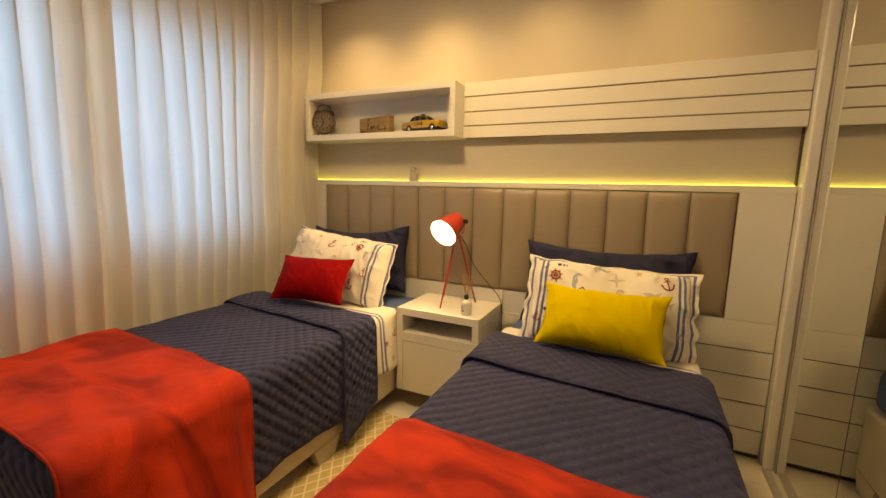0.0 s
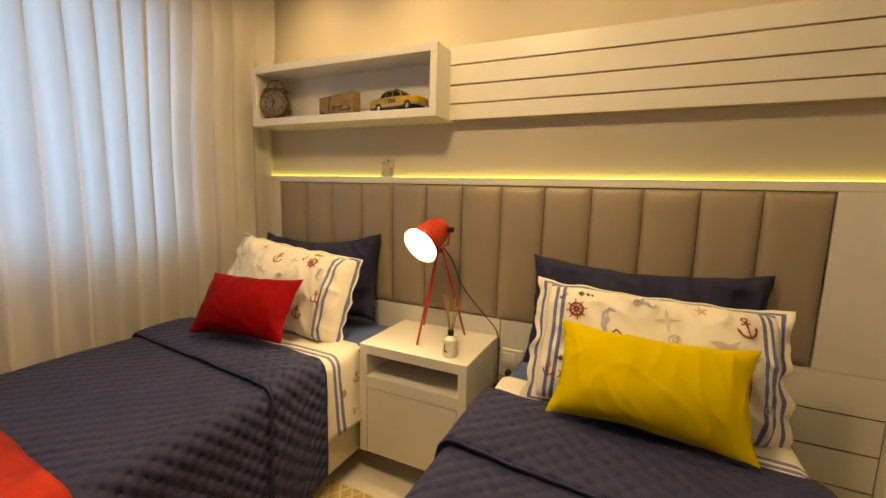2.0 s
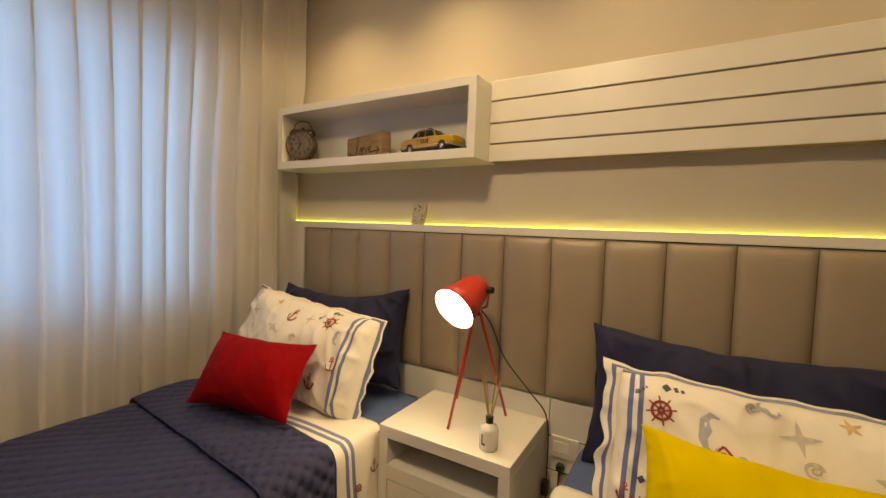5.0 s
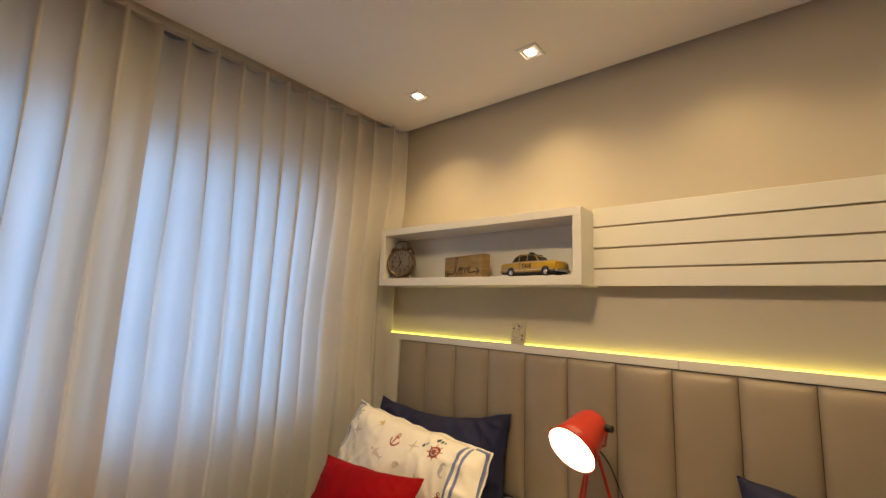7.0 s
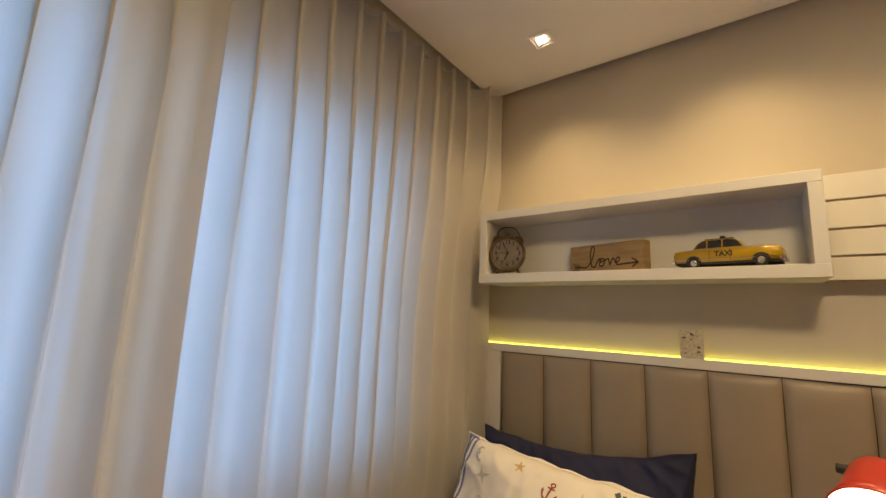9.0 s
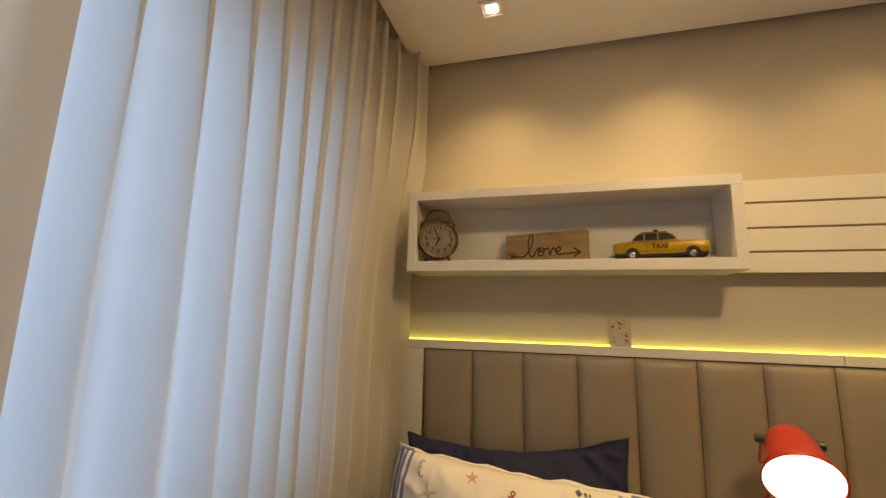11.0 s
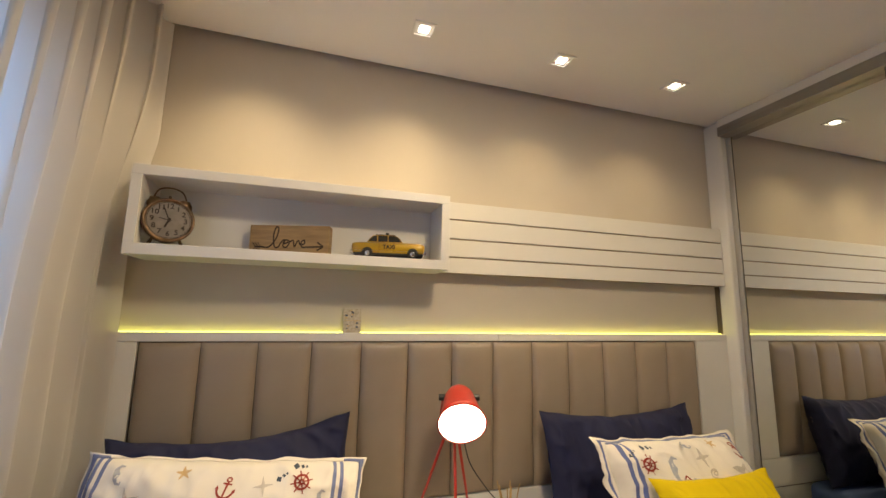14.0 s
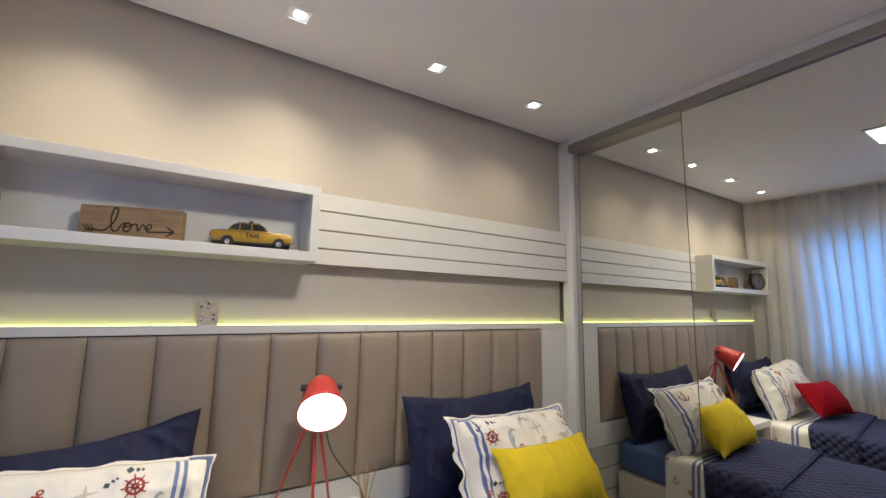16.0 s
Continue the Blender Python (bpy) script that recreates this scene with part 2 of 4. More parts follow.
def box(x0, x1, y0, y1, z0, z1, bevel=0.0, seg=2, bm=None):
    bm = bm or bmesh.new()
    made = bmesh.ops.create_cube(bm, size=1.0, matrix=Matrix.LocRotScale(
        ((x0 + x1) / 2, (y0 + y1) / 2, (z0 + z1) / 2), None, (abs(x1 - x0), abs(y1 - y0), abs(z1 - z0))))
    if bevel:
        edges = {e for v in made["verts"] for e in v.link_edges}
        bmesh.ops.bevel(bm, geom=list(edges), offset=bevel, segments=seg, affect="EDGES", profile=0.5)
    return bm


def lathe(profile, n=32, bm=None, m=None):
    """A turned body from (radius, height) pairs round local z."""
    bm = bm or bmesh.new()
    rings = []
    for r, h in profile:
        if r < 1e-5:
            rings.append([bm.verts.new((0, 0, h))])
        else:
            rings.append([bm.verts.new((r * math.cos(a), r * math.sin(a), h)) for a in (2 * math.pi * i / n for i in range(n))])
    for a, b in zip(rings, rings[1:]):
        for i in range(n):
            q = [a[i % len(a)], a[(i + 1) % len(a)], b[(i + 1) % len(b)], b[i % len(b)]]
            q = list(dict.fromkeys(q))
            if len(q) > 2:
                bm.faces.new(q)
    if m is not None:
        bmesh.ops.transform(bm, matrix=m, verts=[v for ring in rings for v in ring])
    return bm


def rod(a, b, r0, r1=None, n=10, bm=None):
    a, b = Vector(a), Vector(b)
    r1 = r0 if r1 is None else r1
    d = b - a
    m = Matrix.Translation(a) @ d.to_track_quat("Z", "Y").to_matrix().to_4x4()
    return lathe([(0, 0), (r0, 0), (r1, d.length), (0, d.length)], n, bm, m)


def tube(points, r, n=8):
    """A round cable through the points, smoothed."""
    pts = [Vector(p) for p in points]
    fine = []
    for i in range(len(pts) - 1):
        p0, p1, p2, p3 = pts[max(i - 1, 0)], pts[i], pts[i + 1], pts[min(i + 2, len(pts) - 1)]
        for k in range(8):
            t = k / 8
            fine.append(0.5 * ((2 * p1) + (p2 - p0) * t + (2 * p0 - 5 * p1 + 4 * p2 - p3) * t * t + (3 * p1 - p0 - 3 * p2 + p3) * t ** 3))
    fine.append(pts[-1])
    bm = bmesh.new()
    rings = []
    for i, p in enumerate(fine):
        d = (fine[min(i + 1, len(fine) - 1)] - fine[max(i - 1, 0)]).normalized()
        s = d.cross(Vector((0.3, 1, 0.2))).normalized()
        u = s.cross(d)
        rings.append([bm.verts.new(p + r * (math.cos(a) * s + math.sin(a) * u)) for a in (2 * math.pi * k / n for k in range(n))])
    for a, b in zip(rings, rings[1:]):
        for i in range(n):
            bm.faces.new((a[i], a[(i + 1) % n], b[(i + 1) % n], b[i]))
    bm.faces.new(rings[0])
    bm.faces.new(list(reversed(rings[-1])))
    return bm


def extrude_profile(pts, y0, y1, bm=None):
    """A body with an outline in x and z, between y0 and y1."""
    bm = bm or bmesh.new()
    front = [bm.verts.new((x, y0, z)) for x, z in pts]
    back = [bm.verts.new((x, y1, z)) for x, z in pts]
    bm.faces.new(front)
    bm.faces.new(list(reversed(back)))
    for i in range(len(pts)):
        j = (i + 1) % len(pts)
        bm.faces.new((front[i], back[i], back[j], front[j]))
    return bm


def lettering(name, text, size, m, material, parent, extrude=0.0004, align="CENTER", bold=0.0):
    cu = bpy.data.curves.new(name, "FONT")
    cu.body, cu.size, cu.extrude, cu.align_x, cu.align_y = text, size, extrude, align, "CENTER"
    cu.offset = bold
    tmp = bpy.data.objects.new(name, cu)
    me = bpy.data.meshes.new_from_object(tmp)
    bpy.data.objects.remove(tmp)
    me.materials.append(material)
    ob = new(name, me)
    ob.parent = parent
    ob.matrix_local = m
    return ob


def smoothstep(a, b, x):
    t = min(1, max(0, (x - a) / (b - a)))
    return t * t * (3 - 2 * t)


def grid(nu, nv, at, uv=None):
    """A sheet of nu by nv cells through at(i / nu, j / nv)."""
    bm = bmesh.new()
    vs = [[bm.verts.new(at(i / nu, j / nv)) for j in range(nv + 1)] for i in range(nu + 1)]
    layer = bm.loops.layers.uv.new("UVMap") if uv else None
    for i in range(nu):
        for j in range(nv):
            fc = bm.faces.new((vs[i][j], vs[i + 1][j], vs[i + 1][j + 1], vs[i][j + 1]))
            fc.smooth = True
            if uv:
                for loop, (a, b) in zip(fc.loops, ((i, j), (i + 1, j), (i + 1, j + 1), (i, j + 1))):
                    loop[layer].uv = uv(a / nu, b / nv)
    return bm


def ribbons(strokes, surf, size, cx, cy, turn=0.0):
    """Printed strokes ((x, y, half width), ...) in unit space, laid on a surface surf(x, y) in metres."""
    bm = bmesh.new()
    co, si = math.cos(radians(turn)), math.sin(radians(turn))

    def put(x, y):
        return bm.verts.new(surf(cx + size * (x * co - y * si), cy + size * (x * si + y * co)))

    for st in strokes:
        rows = []
        for k, (x, y, w) in enumerate(st):
            x0, y0, _ = st[max(k - 1, 0)]
            x1, y1, _ = st[min(k + 1, len(st) - 1)]
            dx, dy = x1 - x0, y1 - y0
            d = math.hypot(dx, dy) or 1
            nx, ny = -dy / d * w, dx / d * w
            rows.append((put(x + nx, y + ny), put(x - nx, y - ny)))
        for (a, b), (c, d2) in zip(rows, rows[1:]):
            bm.faces.new((a, b, d2, c))
    return bm


def line(a, b, w, n=4, w1=None):
    w1 = w if w1 is None else w1
    return [(a[0] + (b[0] - a[0]) * k / n, a[1] + (b[1] - a[1]) * k / n, w + (w1 - w) * k / n) for k in range(n + 1)]


def arc(cx, cy, r, a0, a1, w, n=14, w1=None):
    w1 = w if w1 is None else w1
    return [(cx + r * math.cos(radians(a0 + (a1 - a0) * k / n)), cy + r * math.sin(radians(a0 + (a1 - a0) * k / n)), w + (w1 - w) * k / n) for k in range(n + 1)]


MOTIFS = {
    "anchor_print": [arc(0, 0.40, 0.10, 0, 360, 0.035), line((0, 0.30), (0, -0.42), 0.045), line((-0.2, 0.2), (0.2, 0.2), 0.04),
                     arc(0, -0.05, 0.38, 190, 350, 0.05, 16), line((-0.38, -0.12), (-0.42, 0.06), 0.09, 3, 0.0), line((0.38, -0.12), (0.42, 0.06), 0.09, 3, 0.0)],
    "wheel_print": [arc(0, 0, 0.30, 0, 360, 0.05, 24), arc(0, 0, 0.09, 0, 360, 0.05, 12)] +
                   [line((0.1 * math.cos(a), 0.1 * math.sin(a)), (0.5 * math.cos(a), 0.5 * math.sin(a)), 0.028, 4) for a in (math.pi / 4 * k + 0.2 for k in range(8))],
    "starfish_print": [line((0, 0), (0.42 * math.cos(a), 0.42 * math.sin(a)), 0.13, 4, 0.03) for a in (2 * math.pi / 5 * k + 0.5 for k in range(5))],
    "star_print": [line((0, 0), (0.5 * math.cos(a), 0.5 * math.sin(a)), 0.10, 4, 0.01) for a in (math.pi / 2 * k + 0.15 for k in range(4))],
    "shark_print": [[(-0.55, 0.05, 0.01), (-0.35, 0.05, 0.09), (-0.05, 0.0, 0.13), (0.25, -0.05, 0.08), (0.5, -0.1, 0.03)],
                    line((-0.05, 0.1), (0.08, 0.32), 0.09, 3, 0.0), line((0.48, -0.1), (0.66, 0.14), 0.06, 3, 0.0), line((0.48, -0.1), (0.60, -0.28), 0.05, 3, 0.0), line((-0.15, -0.08), (-0.02, -0.28), 0.07, 3, 0.0)],
    "seahorse_print": [[(0.22, 0.36, 0.02), (0.05, 0.42, 0.07), (-0.08, 0.28, 0.09), (-0.05, 0.05, 0.13), (-0.10, -0.15, 0.09), (-0.02, -0.36, 0.06), (0.14, -0.42, 0.05), (0.18, -0.30, 0.03)]],
    "flag_print": [line((-0.42, 0.12), (-0.22, -0.12), 0.16, 2), line((0.05, 0.1), (0.12, -0.12), 0.09, 2), line((0.32, 0.05), (0.38, -0.10), 0.07, 2)],
    "diamond_print": [line((-0.4, 0), (0, 0.4), 0.06, 2), line((0, 0.4), (0.4, 0), 0.06, 2), line((0.4, 0), (0, -0.4), 0.06, 2), line((0, -0.4), (-0.4, 0), 0.06, 2), line((-0.12, 0), (0.12, 0), 0.12, 2)],
    "shell_print": [arc(0, 0, 0.26, -30, 250, 0.10, 14, 0.03), arc(0.05, -0.02, 0.12, 0, 330, 0.04, 10)],
}


def prints(parent, surf, rows):
    """Cloth prints as thin shapes of their own: (motif, material, x, y, size, turn)."""
    for motif, material, x, y, size, turn in rows:
        part(motif, ribbons(MOTIFS[motif], surf, size * 0.76, x, y, turn), material, parent)


def pillow(name, w, h, t, m, material, label, category, seed=0, pinch=0.05, flange=0.0, sag=0.0, wrinkle=0.006, group="", round_off=0.035, piping=None, ends=2.3, plump=0.55, edge_uv=0.0, tuck=0.12, hem_uv=True, shift=0.0):
    """A stuffed cushion standing on its long edge: x across, z up, its face towards -y. Returns the thing and its face."""
    def body(x, z, side, out=0.0):
        u, v = max(-1, min(1, 2 * x / w)), max(-1, min(1, 2 * z / h))
        bulge = ((1 - abs(u) ** ends) * (1 - abs(v) ** 2.3)) ** plump
        edge = 1 - bulge
        blunt = 1 - round_off * (u * v) ** 4
        X = x * (1 - pinch * (1 - v * v) * u * u) * blunt
        Z = z * (1 - pinch * 1.5 * (1 - u * u) * v * v) * blunt - sag * (1 - u * u) * (0.5 + 0.5 * v)
        n1 = noise.noise((x * 6 + seed, z * 6, seed * 1.7 + side))
        warp = 0.05 * noise.noise((x * 5, z * 5, seed + 8))
        # creases: narrow ridges that run in from the edges, long across the shorter way
        r1 = (1 - abs(noise.noise(((x + warp) * 16 + seed, (z - warp) * 5, seed + side * 3)))) ** 5
        r2 = (1 - abs(noise.noise(((x + z) * 9 + seed, (x - z + warp) * 4, seed * 2 + side)))) ** 6
        # gathers along the seams
        gx = math.sin(x * 190 + 5 * noise.noise((x * 11, seed, side))) * math.exp(-(1 - abs(v)) * h / 2 / 0.028) * smoothstep(1.0, 0.97, abs(v))
        gz = math.sin(z * 190 + 5 * noise.noise((z * 11, seed + 3, side))) * math.exp(-(1 - abs(u)) * w / 2 / 0.028) * smoothstep(1.0, 0.97, abs(u))
        T = t / 2 * bulge + wrinkle * (n1 * 1.6 + (r1 * 1.3 + r2 * 1.2) * (0.30 + 0.9 * edge)) * min(1, bulge * 2.5) + 0.0022 * (gx + gz) * noise.noise((x * 6, z * 6, seed + 1)) * 2
        X += 0.006 * noise.noise((z * 13, seed + 5, side)) * edge * abs(u)
        Z += 0.007 * noise.noise((x * 11, seed + 9, 0)) * edge * abs(v)
        return Vector((X, side * (T + out), Z))

    ob = thing(name, 0, 0, 0, label, category, group)
    ob.matrix_world = m
    nu, nv = 84, 56
    bm = bmesh.new()
    layer = bm.loops.layers.uv.new("UVMap")
    for side in (-1, 1):
        vs = [[bm.verts.new(body(w * (i / nu - 0.5), h * (j / nv - 0.5), side)) for j in range(nv + 1)] for i in range(nu + 1)]
        for i in range(nu):
            for j in range(nv):
                fc = bm.faces.new((vs[i][j], vs[i + 1][j], vs[i + 1][j + 1], vs[i][j + 1]))
                for loop, (a, b) in zip(fc.loops, ((i, j), (i + 1, j), (i + 1, j + 1), (i, j + 1))):
                    loop[layer].uv = (w * (a / nu - 0.5) + shift, h * (b / nv - 0.5))
    bmesh.ops.remove_doubles(bm, verts=bm.verts, dist=0.0008)
    part("cushion_body", bm, material, ob, smooth=True)
    if piping is not None:
        part("piping", tube([body(w * (k / 40 - 0.5), h / 2, -1) + Vector((0, -0.002, 0.001)) for k in range(41)], 0.0042, 8), piping, ob, "blue piping", True)
    if flange:
        ring = []
        n = 160
        for k in range(n):
            a = 4 * k / n
            e, f = int(a), a - int(a)
            x, z = ((f - 0.5, -0.5), (0.5, f - 0.5), (0.5 - f, 0.5), (-0.5, 0.5 - f))[e]
            ring.append((x * w, z * h))
        bm = bmesh.new()
        layer = bm.loops.layers.uv.new("UVMap")
        rows, striped_here = [], []
        for k, (x, z) in enumerate(ring):
            p = body(x, z, -1)
            p.y = 0
            d = Vector((x / w * 2, 0, z / h * 2))
            flat = abs(d.z) > 0.97
            d = Vector((d.x if abs(d.x) > 0.97 else 0, 0.55 if flat else tuck, 0.40 * d.z if flat else 0))
            ear = abs(4 * x * z / (w * h)) ** 10
            d += ear * Vector((0.55 * math.copysign(1, x), -0.1, 0.45 * math.copysign(1, z)))
            d *= 1 + 0.5 * noise.noise((k * 0.19, seed, 11))
            wave = noise.noise((k * 0.16, seed, 2)) * 0.030 + noise.noise((k * 0.5, seed, 7)) * 0.009
            striped_here.append(hem_uv or not flat or ear > 0.3)
            rows.append([bm.verts.new(p + d * flange * g + Vector((0, wave * g, wave * 0.4 * g))) for g in (0, 0.25, 0.5, 0.75, 1)])
        for k in range(n):
            a, b = rows[k], rows[(k + 1) % n]
            for g in range(4):
                fc = bm.faces.new((a[g], b[g], b[g + 1], a[g + 1]))
                for loop, gg in zip(fc.loops, (g, g, g + 1, g + 1)):
                    loop[layer].uv = (edge_uv + flange * 0.25 * gg if striped_here[k] else 0.0, 0)
        fl = part("flange", bm, material, ob, smooth=True)
        so = fl.modifiers.new("thickness", "SOLIDIFY")
        so.thickness = 0.002
    return ob, lambda x, z: body(x, z, -1, 0.0022)


def drape(name, x0, x1, y0, y1, ztop, zl, zr, material, label, category, r=0.05, flare=0.02, ripple=0.008, thick=0.012,
          seed=0.0, foot=None, rough=0.006, hem=0.02, puff=0.0, skew=0.0, tilt=0.0, bound=0.0, gather=0.0):
    """A cloth laid over a bed: down one side, over the top and down the other. Returns the thing and its outer face."""
    hw, cx = (x1 - x0) / 2, (x0 + x1) / 2
    flat = hw - r
    bend = r * math.pi / 2

    def at(s, y):
        sgn = 1 if s > 0 else -1
        a = abs(s)
        yy = y + skew * s + 0.012 * noise.noise((s * 3, seed, 0)) * (1 - abs(2 * (y - y0) / (y1 - y0) - 1))
        nz = rough * (noise.noise((s * 5, yy * 5, seed)) + 0.5 * noise.noise((s * 14, yy * 14, seed + 3)))
        lift = puff * math.sin(math.pi * min(1, max(0, (y - y0) / (y1 - y0)))) ** 0.5 if puff else 0
        if a <= flat:
            return Vector((cx + s, yy, ztop + nz + lift))
        if a <= flat + bend:
            q = (a - flat) / r
            return Vector((cx + sgn * (flat + r * math.sin(q)), yy, ztop - r + (r + nz + lift) * math.cos(q)))
        along = (y - y0) / (y1 - y0)
        zb = (zr if sgn > 0 else zl) + tilt * (along - 0.5) + hem * noise.noise((yy * 2.2, seed + sgn, 4))
        d = a - flat - bend
        full = ztop - r - (zr if sgn > 0 else zl)
        f = d / full
        k = flare * f + ripple * f * (math.sin(yy * 13 + seed) + 0.6 * math.sin(yy * 29 + seed * 2)) + nz * 0.7
        k += gather * f * abs(noise.noise((yy * 9 + seed, sgn, f * 0.6)))
        return Vector((cx + sgn * (hw + k), yy, ztop - r - f * (ztop - r - zb)))

    sl, sr = flat + bend + ztop - r - zl, flat + bend + ztop - r - zr
    nu, nv = int((sl + sr) / 0.018), int((y1 - y0) / 0.018)
    ob = thing(name, 0, 0, 0, label, category)
    top = part("cloth", grid(nu, nv, lambda a, b: at(-sl + (sl + sr) * a, y0 + (y1 - y0) * b),
                             lambda a, b: (-sl + (sl + sr) * a, y0 + (y1 - y0) * b)), material, ob, smooth=True)
    so = top.modifiers.new("thickness", "SOLIDIFY")
    so.thickness, so.offset = thick, -1
    if bound:
        for ye in (y0, y1):
            part("binding", tube([at(-sl + (sl + sr) * k / 60, ye) - Vector((0, 0, bound * 0.6)) for k in range(61)], bound, 6), material, ob, smooth=True)
    if foot is not None:
        def down(a, b):
            x = x0 + (x1 - x0) * a
            q = b * (ztop - foot)
            y = y0 - 0.02 * min(1, q / 0.05) - 0.012 * math.sin(x * 12 + seed) * b
            edge = min(1, min(a, 1 - a) / 0.06)
            return Vector((x, y, ztop - r * (1 - edge) ** 2 - q * (1 - 0.0 * edge)))
        fp = part("foot_drop", grid(50, 24, down, lambda a, b: (x0 + (x1 - x0) * a, y0 - b * (ztop - foot))), material, ob, smooth=True)
        so = fp.modifiers.new("thickness", "SOLIDIFY")
        so.thickness = thick
    return ob, lambda s, y: at(s, y) + (Vector((0, 0, 0.004)) if abs(s) < flat + bend * 0.5 else Vector((math.copysign(0.004, s), 0, 0)))


# ---------------------------------------------------------------- the room
X0, X1, Y0, Y1 = -2.40, 1.26, -1.30, 2.425


def structure(name, bm, material, label, category):
    ob = part(name, bm, material)
    return tagged(ob, label, category, kind="structure")


structure("wall_north", box(X0 - 0.15, X1 + 0.15, Y1, Y1 + 0.15, 0, 2.75), WALL, "beige painted wall behind the headboard", "wall")
structure("wall_south", box(X0 - 0.15, X1 + 0.15, Y0 - 0.15, Y0, 0, 2.75), WALL, "beige painted wall facing the beds", "wall")
structure("wall_east", box(X1, X1 + 0.15, Y0, Y1, 0, 2.75), WALL, "beige painted wall behind the wardrobe", "wall")
WY0, WY1, WZ0, WZ1 = -0.40, 1.96, 1.00, 2.14
bm = box(X0 - 0.15, X0, Y0, WY0, 0, 2.75)
box(X0 - 0.15, X0, WY1, Y1, 0, 2.75, bm=bm)
box(X0 - 0.15, X0, WY0, WY1, 0, WZ0, bm=bm)
box(X0 - 0.15, X0, WY0, WY1, WZ1, 2.75, bm=bm)
structure("wall_west", bm, WALL, "beige painted window wall behind the curtains", "wall")
bm = box(-2.222, X1, Y0, 2.402, CEIL, CEIL + 0.03)
box(X0, X1 + 0.15, Y0, Y1, 2.70, 2.75, bm=bm)
box(-2.222, -2.207, Y0, 2.402, CEIL + 0.03, 2.70, bm=bm)
structure("ceiling", bm, CEILING, "smooth white plaster ceiling with a curtain recess", "ceiling")

win = thing("window_1", X0 - 0.10, (WY0 + WY1) / 2, (WZ0 + WZ1) / 2, "white sliding window behind the cream curtains", "window", kind="structure")
hwy, hwz = (WY1 - WY0) / 2, (WZ1 - WZ0) / 2
bm = box(-0.03, 0.03, -hwy, hwy, -hwz, -hwz + 0.05, 0.004)
box(-0.03, 0.03, -hwy, hwy, hwz - 0.05, hwz, 0.004, bm=bm)
for y in (-hwy, -0.03, hwy - 0.05):
    box(-0.028, 0.028, y, y + 0.05, -hwz + 0.05, hwz - 0.05, 0.004, bm=bm)
part("window_frame", bm, LACQUER, win)
for y0, y1 in ((-hwy + 0.05, -0.03), (0.02, hwy - 0.05)):
    p = part("pane", box(-0.003, 0.003, y0, y1, -hwz + 0.05, hwz - 0.05), GLASS, win)
    p.visible_shadow = False
part("window_sill", box(-0.05, 0.099, -hwy - 0.03, hwy + 0.03, -hwz - 0.025, -hwz, 0.004), LACQUER, win)

ground = structure("ground", box(-60, -2.66, -60, 60, -3.2, -3.0), mat("street paving", (0.2, 0.2, 0.19), None, 0.9), "grey ground outside the window", "ground")

# ---------------------------------------------------------------- the head wall
HB = 2.380  # face of the headboard
head = thing("headboard", -0.82, 2.40, 0.0, "white panelled headboard with thirteen upright taupe padded channels", "headboard")


def hb(name, x0, x1, y0, y1, z0, z1, material=LACQUER, bevel=0.0015, label=""):
    return part(name, box(x0 + 0.82, x1 + 0.82, y0 - 2.40, y1 - 2.40, z0, z1, bevel), material, head, label)


hb("stile", -2.385, -2.143, HB, 2.402, 0.0, 1.332)
hb("stile", 0.388, 0.603, HB, 2.402, 0.710, 1.332)
hb("ledge", -2.385, -0.7562, HB - 0.001, 2.404, 1.333, 1.366, bevel=0.002)
hb("ledge", -0.7548, 0.603, HB - 0.001, 2.404, 1.333, 1.366, bevel=0.002)
# dark strip that stands in for the shadow gap at the recess's right end
hb("shadow_gap_strip", 0.6000, 0.6045, 2.398, 2.424, 1.3675, 1.627, GROOVE, 0.0)
hb("rail", -2.156, -0.757, HB, 2.402, 0.566, 0.708)
hb("rail", -0.754, 0.603, HB, 2.402, 0.566, 0.708)
hb("backing", -2.385, 0.603, 2.403, 2.423, 0.0, 1.332, GROOVE, 0.0)
hb("groove_board", -2.156, 0.603, 2.389, 2.402, 0.031, 0.565, GROOVE, 0.0)
for z0, z1 in ((0.4325, 0.5600), (0.2955, 0.4255), (0.1585, 0.2885), (0.030, 0.1515)):
    hb("plank", -2.156, -0.757, HB, 2.3885, z0, z1)
    hb("plank", -0.754, 0.603, HB, 2.3885, z0, z1)
PX0, PX1, N = -2.138, 0.384, 13
pw = (PX1 - PX0) / N


def pad_mesh():
    def at(a, b):
        u, v = 2 * a - 1, 2 * b - 1
        x = u * (pw / 2 - 0.0008)
        z = v * 0.309
        k = (1 - abs(u) ** 3.0) ** 0.5
        e = (1 - abs(v) ** 7) ** 0.5
        y = 0.008 - 0.027 * k * e
        return Vector((x, y, z))
    return grid(18, 48, at)


first = None
for i in range(N):
    x = PX0 + pw * (i + 0.5)
    if first is None:
        first = part("padded_channel", pad_mesh(), TAUPE, head, smooth=True)
        first.location = (x + 0.82, HB - 2.40, 1.0205)
        first["label"] = "taupe faux leather padded channel"
    else:
        ob = first.copy()
        scene.collection.objects.link(ob)
        ob.location = (x + 0.82, HB - 2.40, 1.0205)

led = thing("led_strip", -0.82, 2.413, 1.366, "glowing yellow strip light along the headboard ledge", "strip light")
part("diffuser", box(-1.425, 1.420, -0.007, 0.010, -0.012, 0.003, 0.001), LED, led)

side = thing("side_panel", -2.31, 2.405, 1.50, "white panel beside the wall recess at the curtain", "panel")
part("board", box(-0.075, 0.066, 0.001, 0.019, -0.1335, 0.124, 0.0015), LACQUER, side)

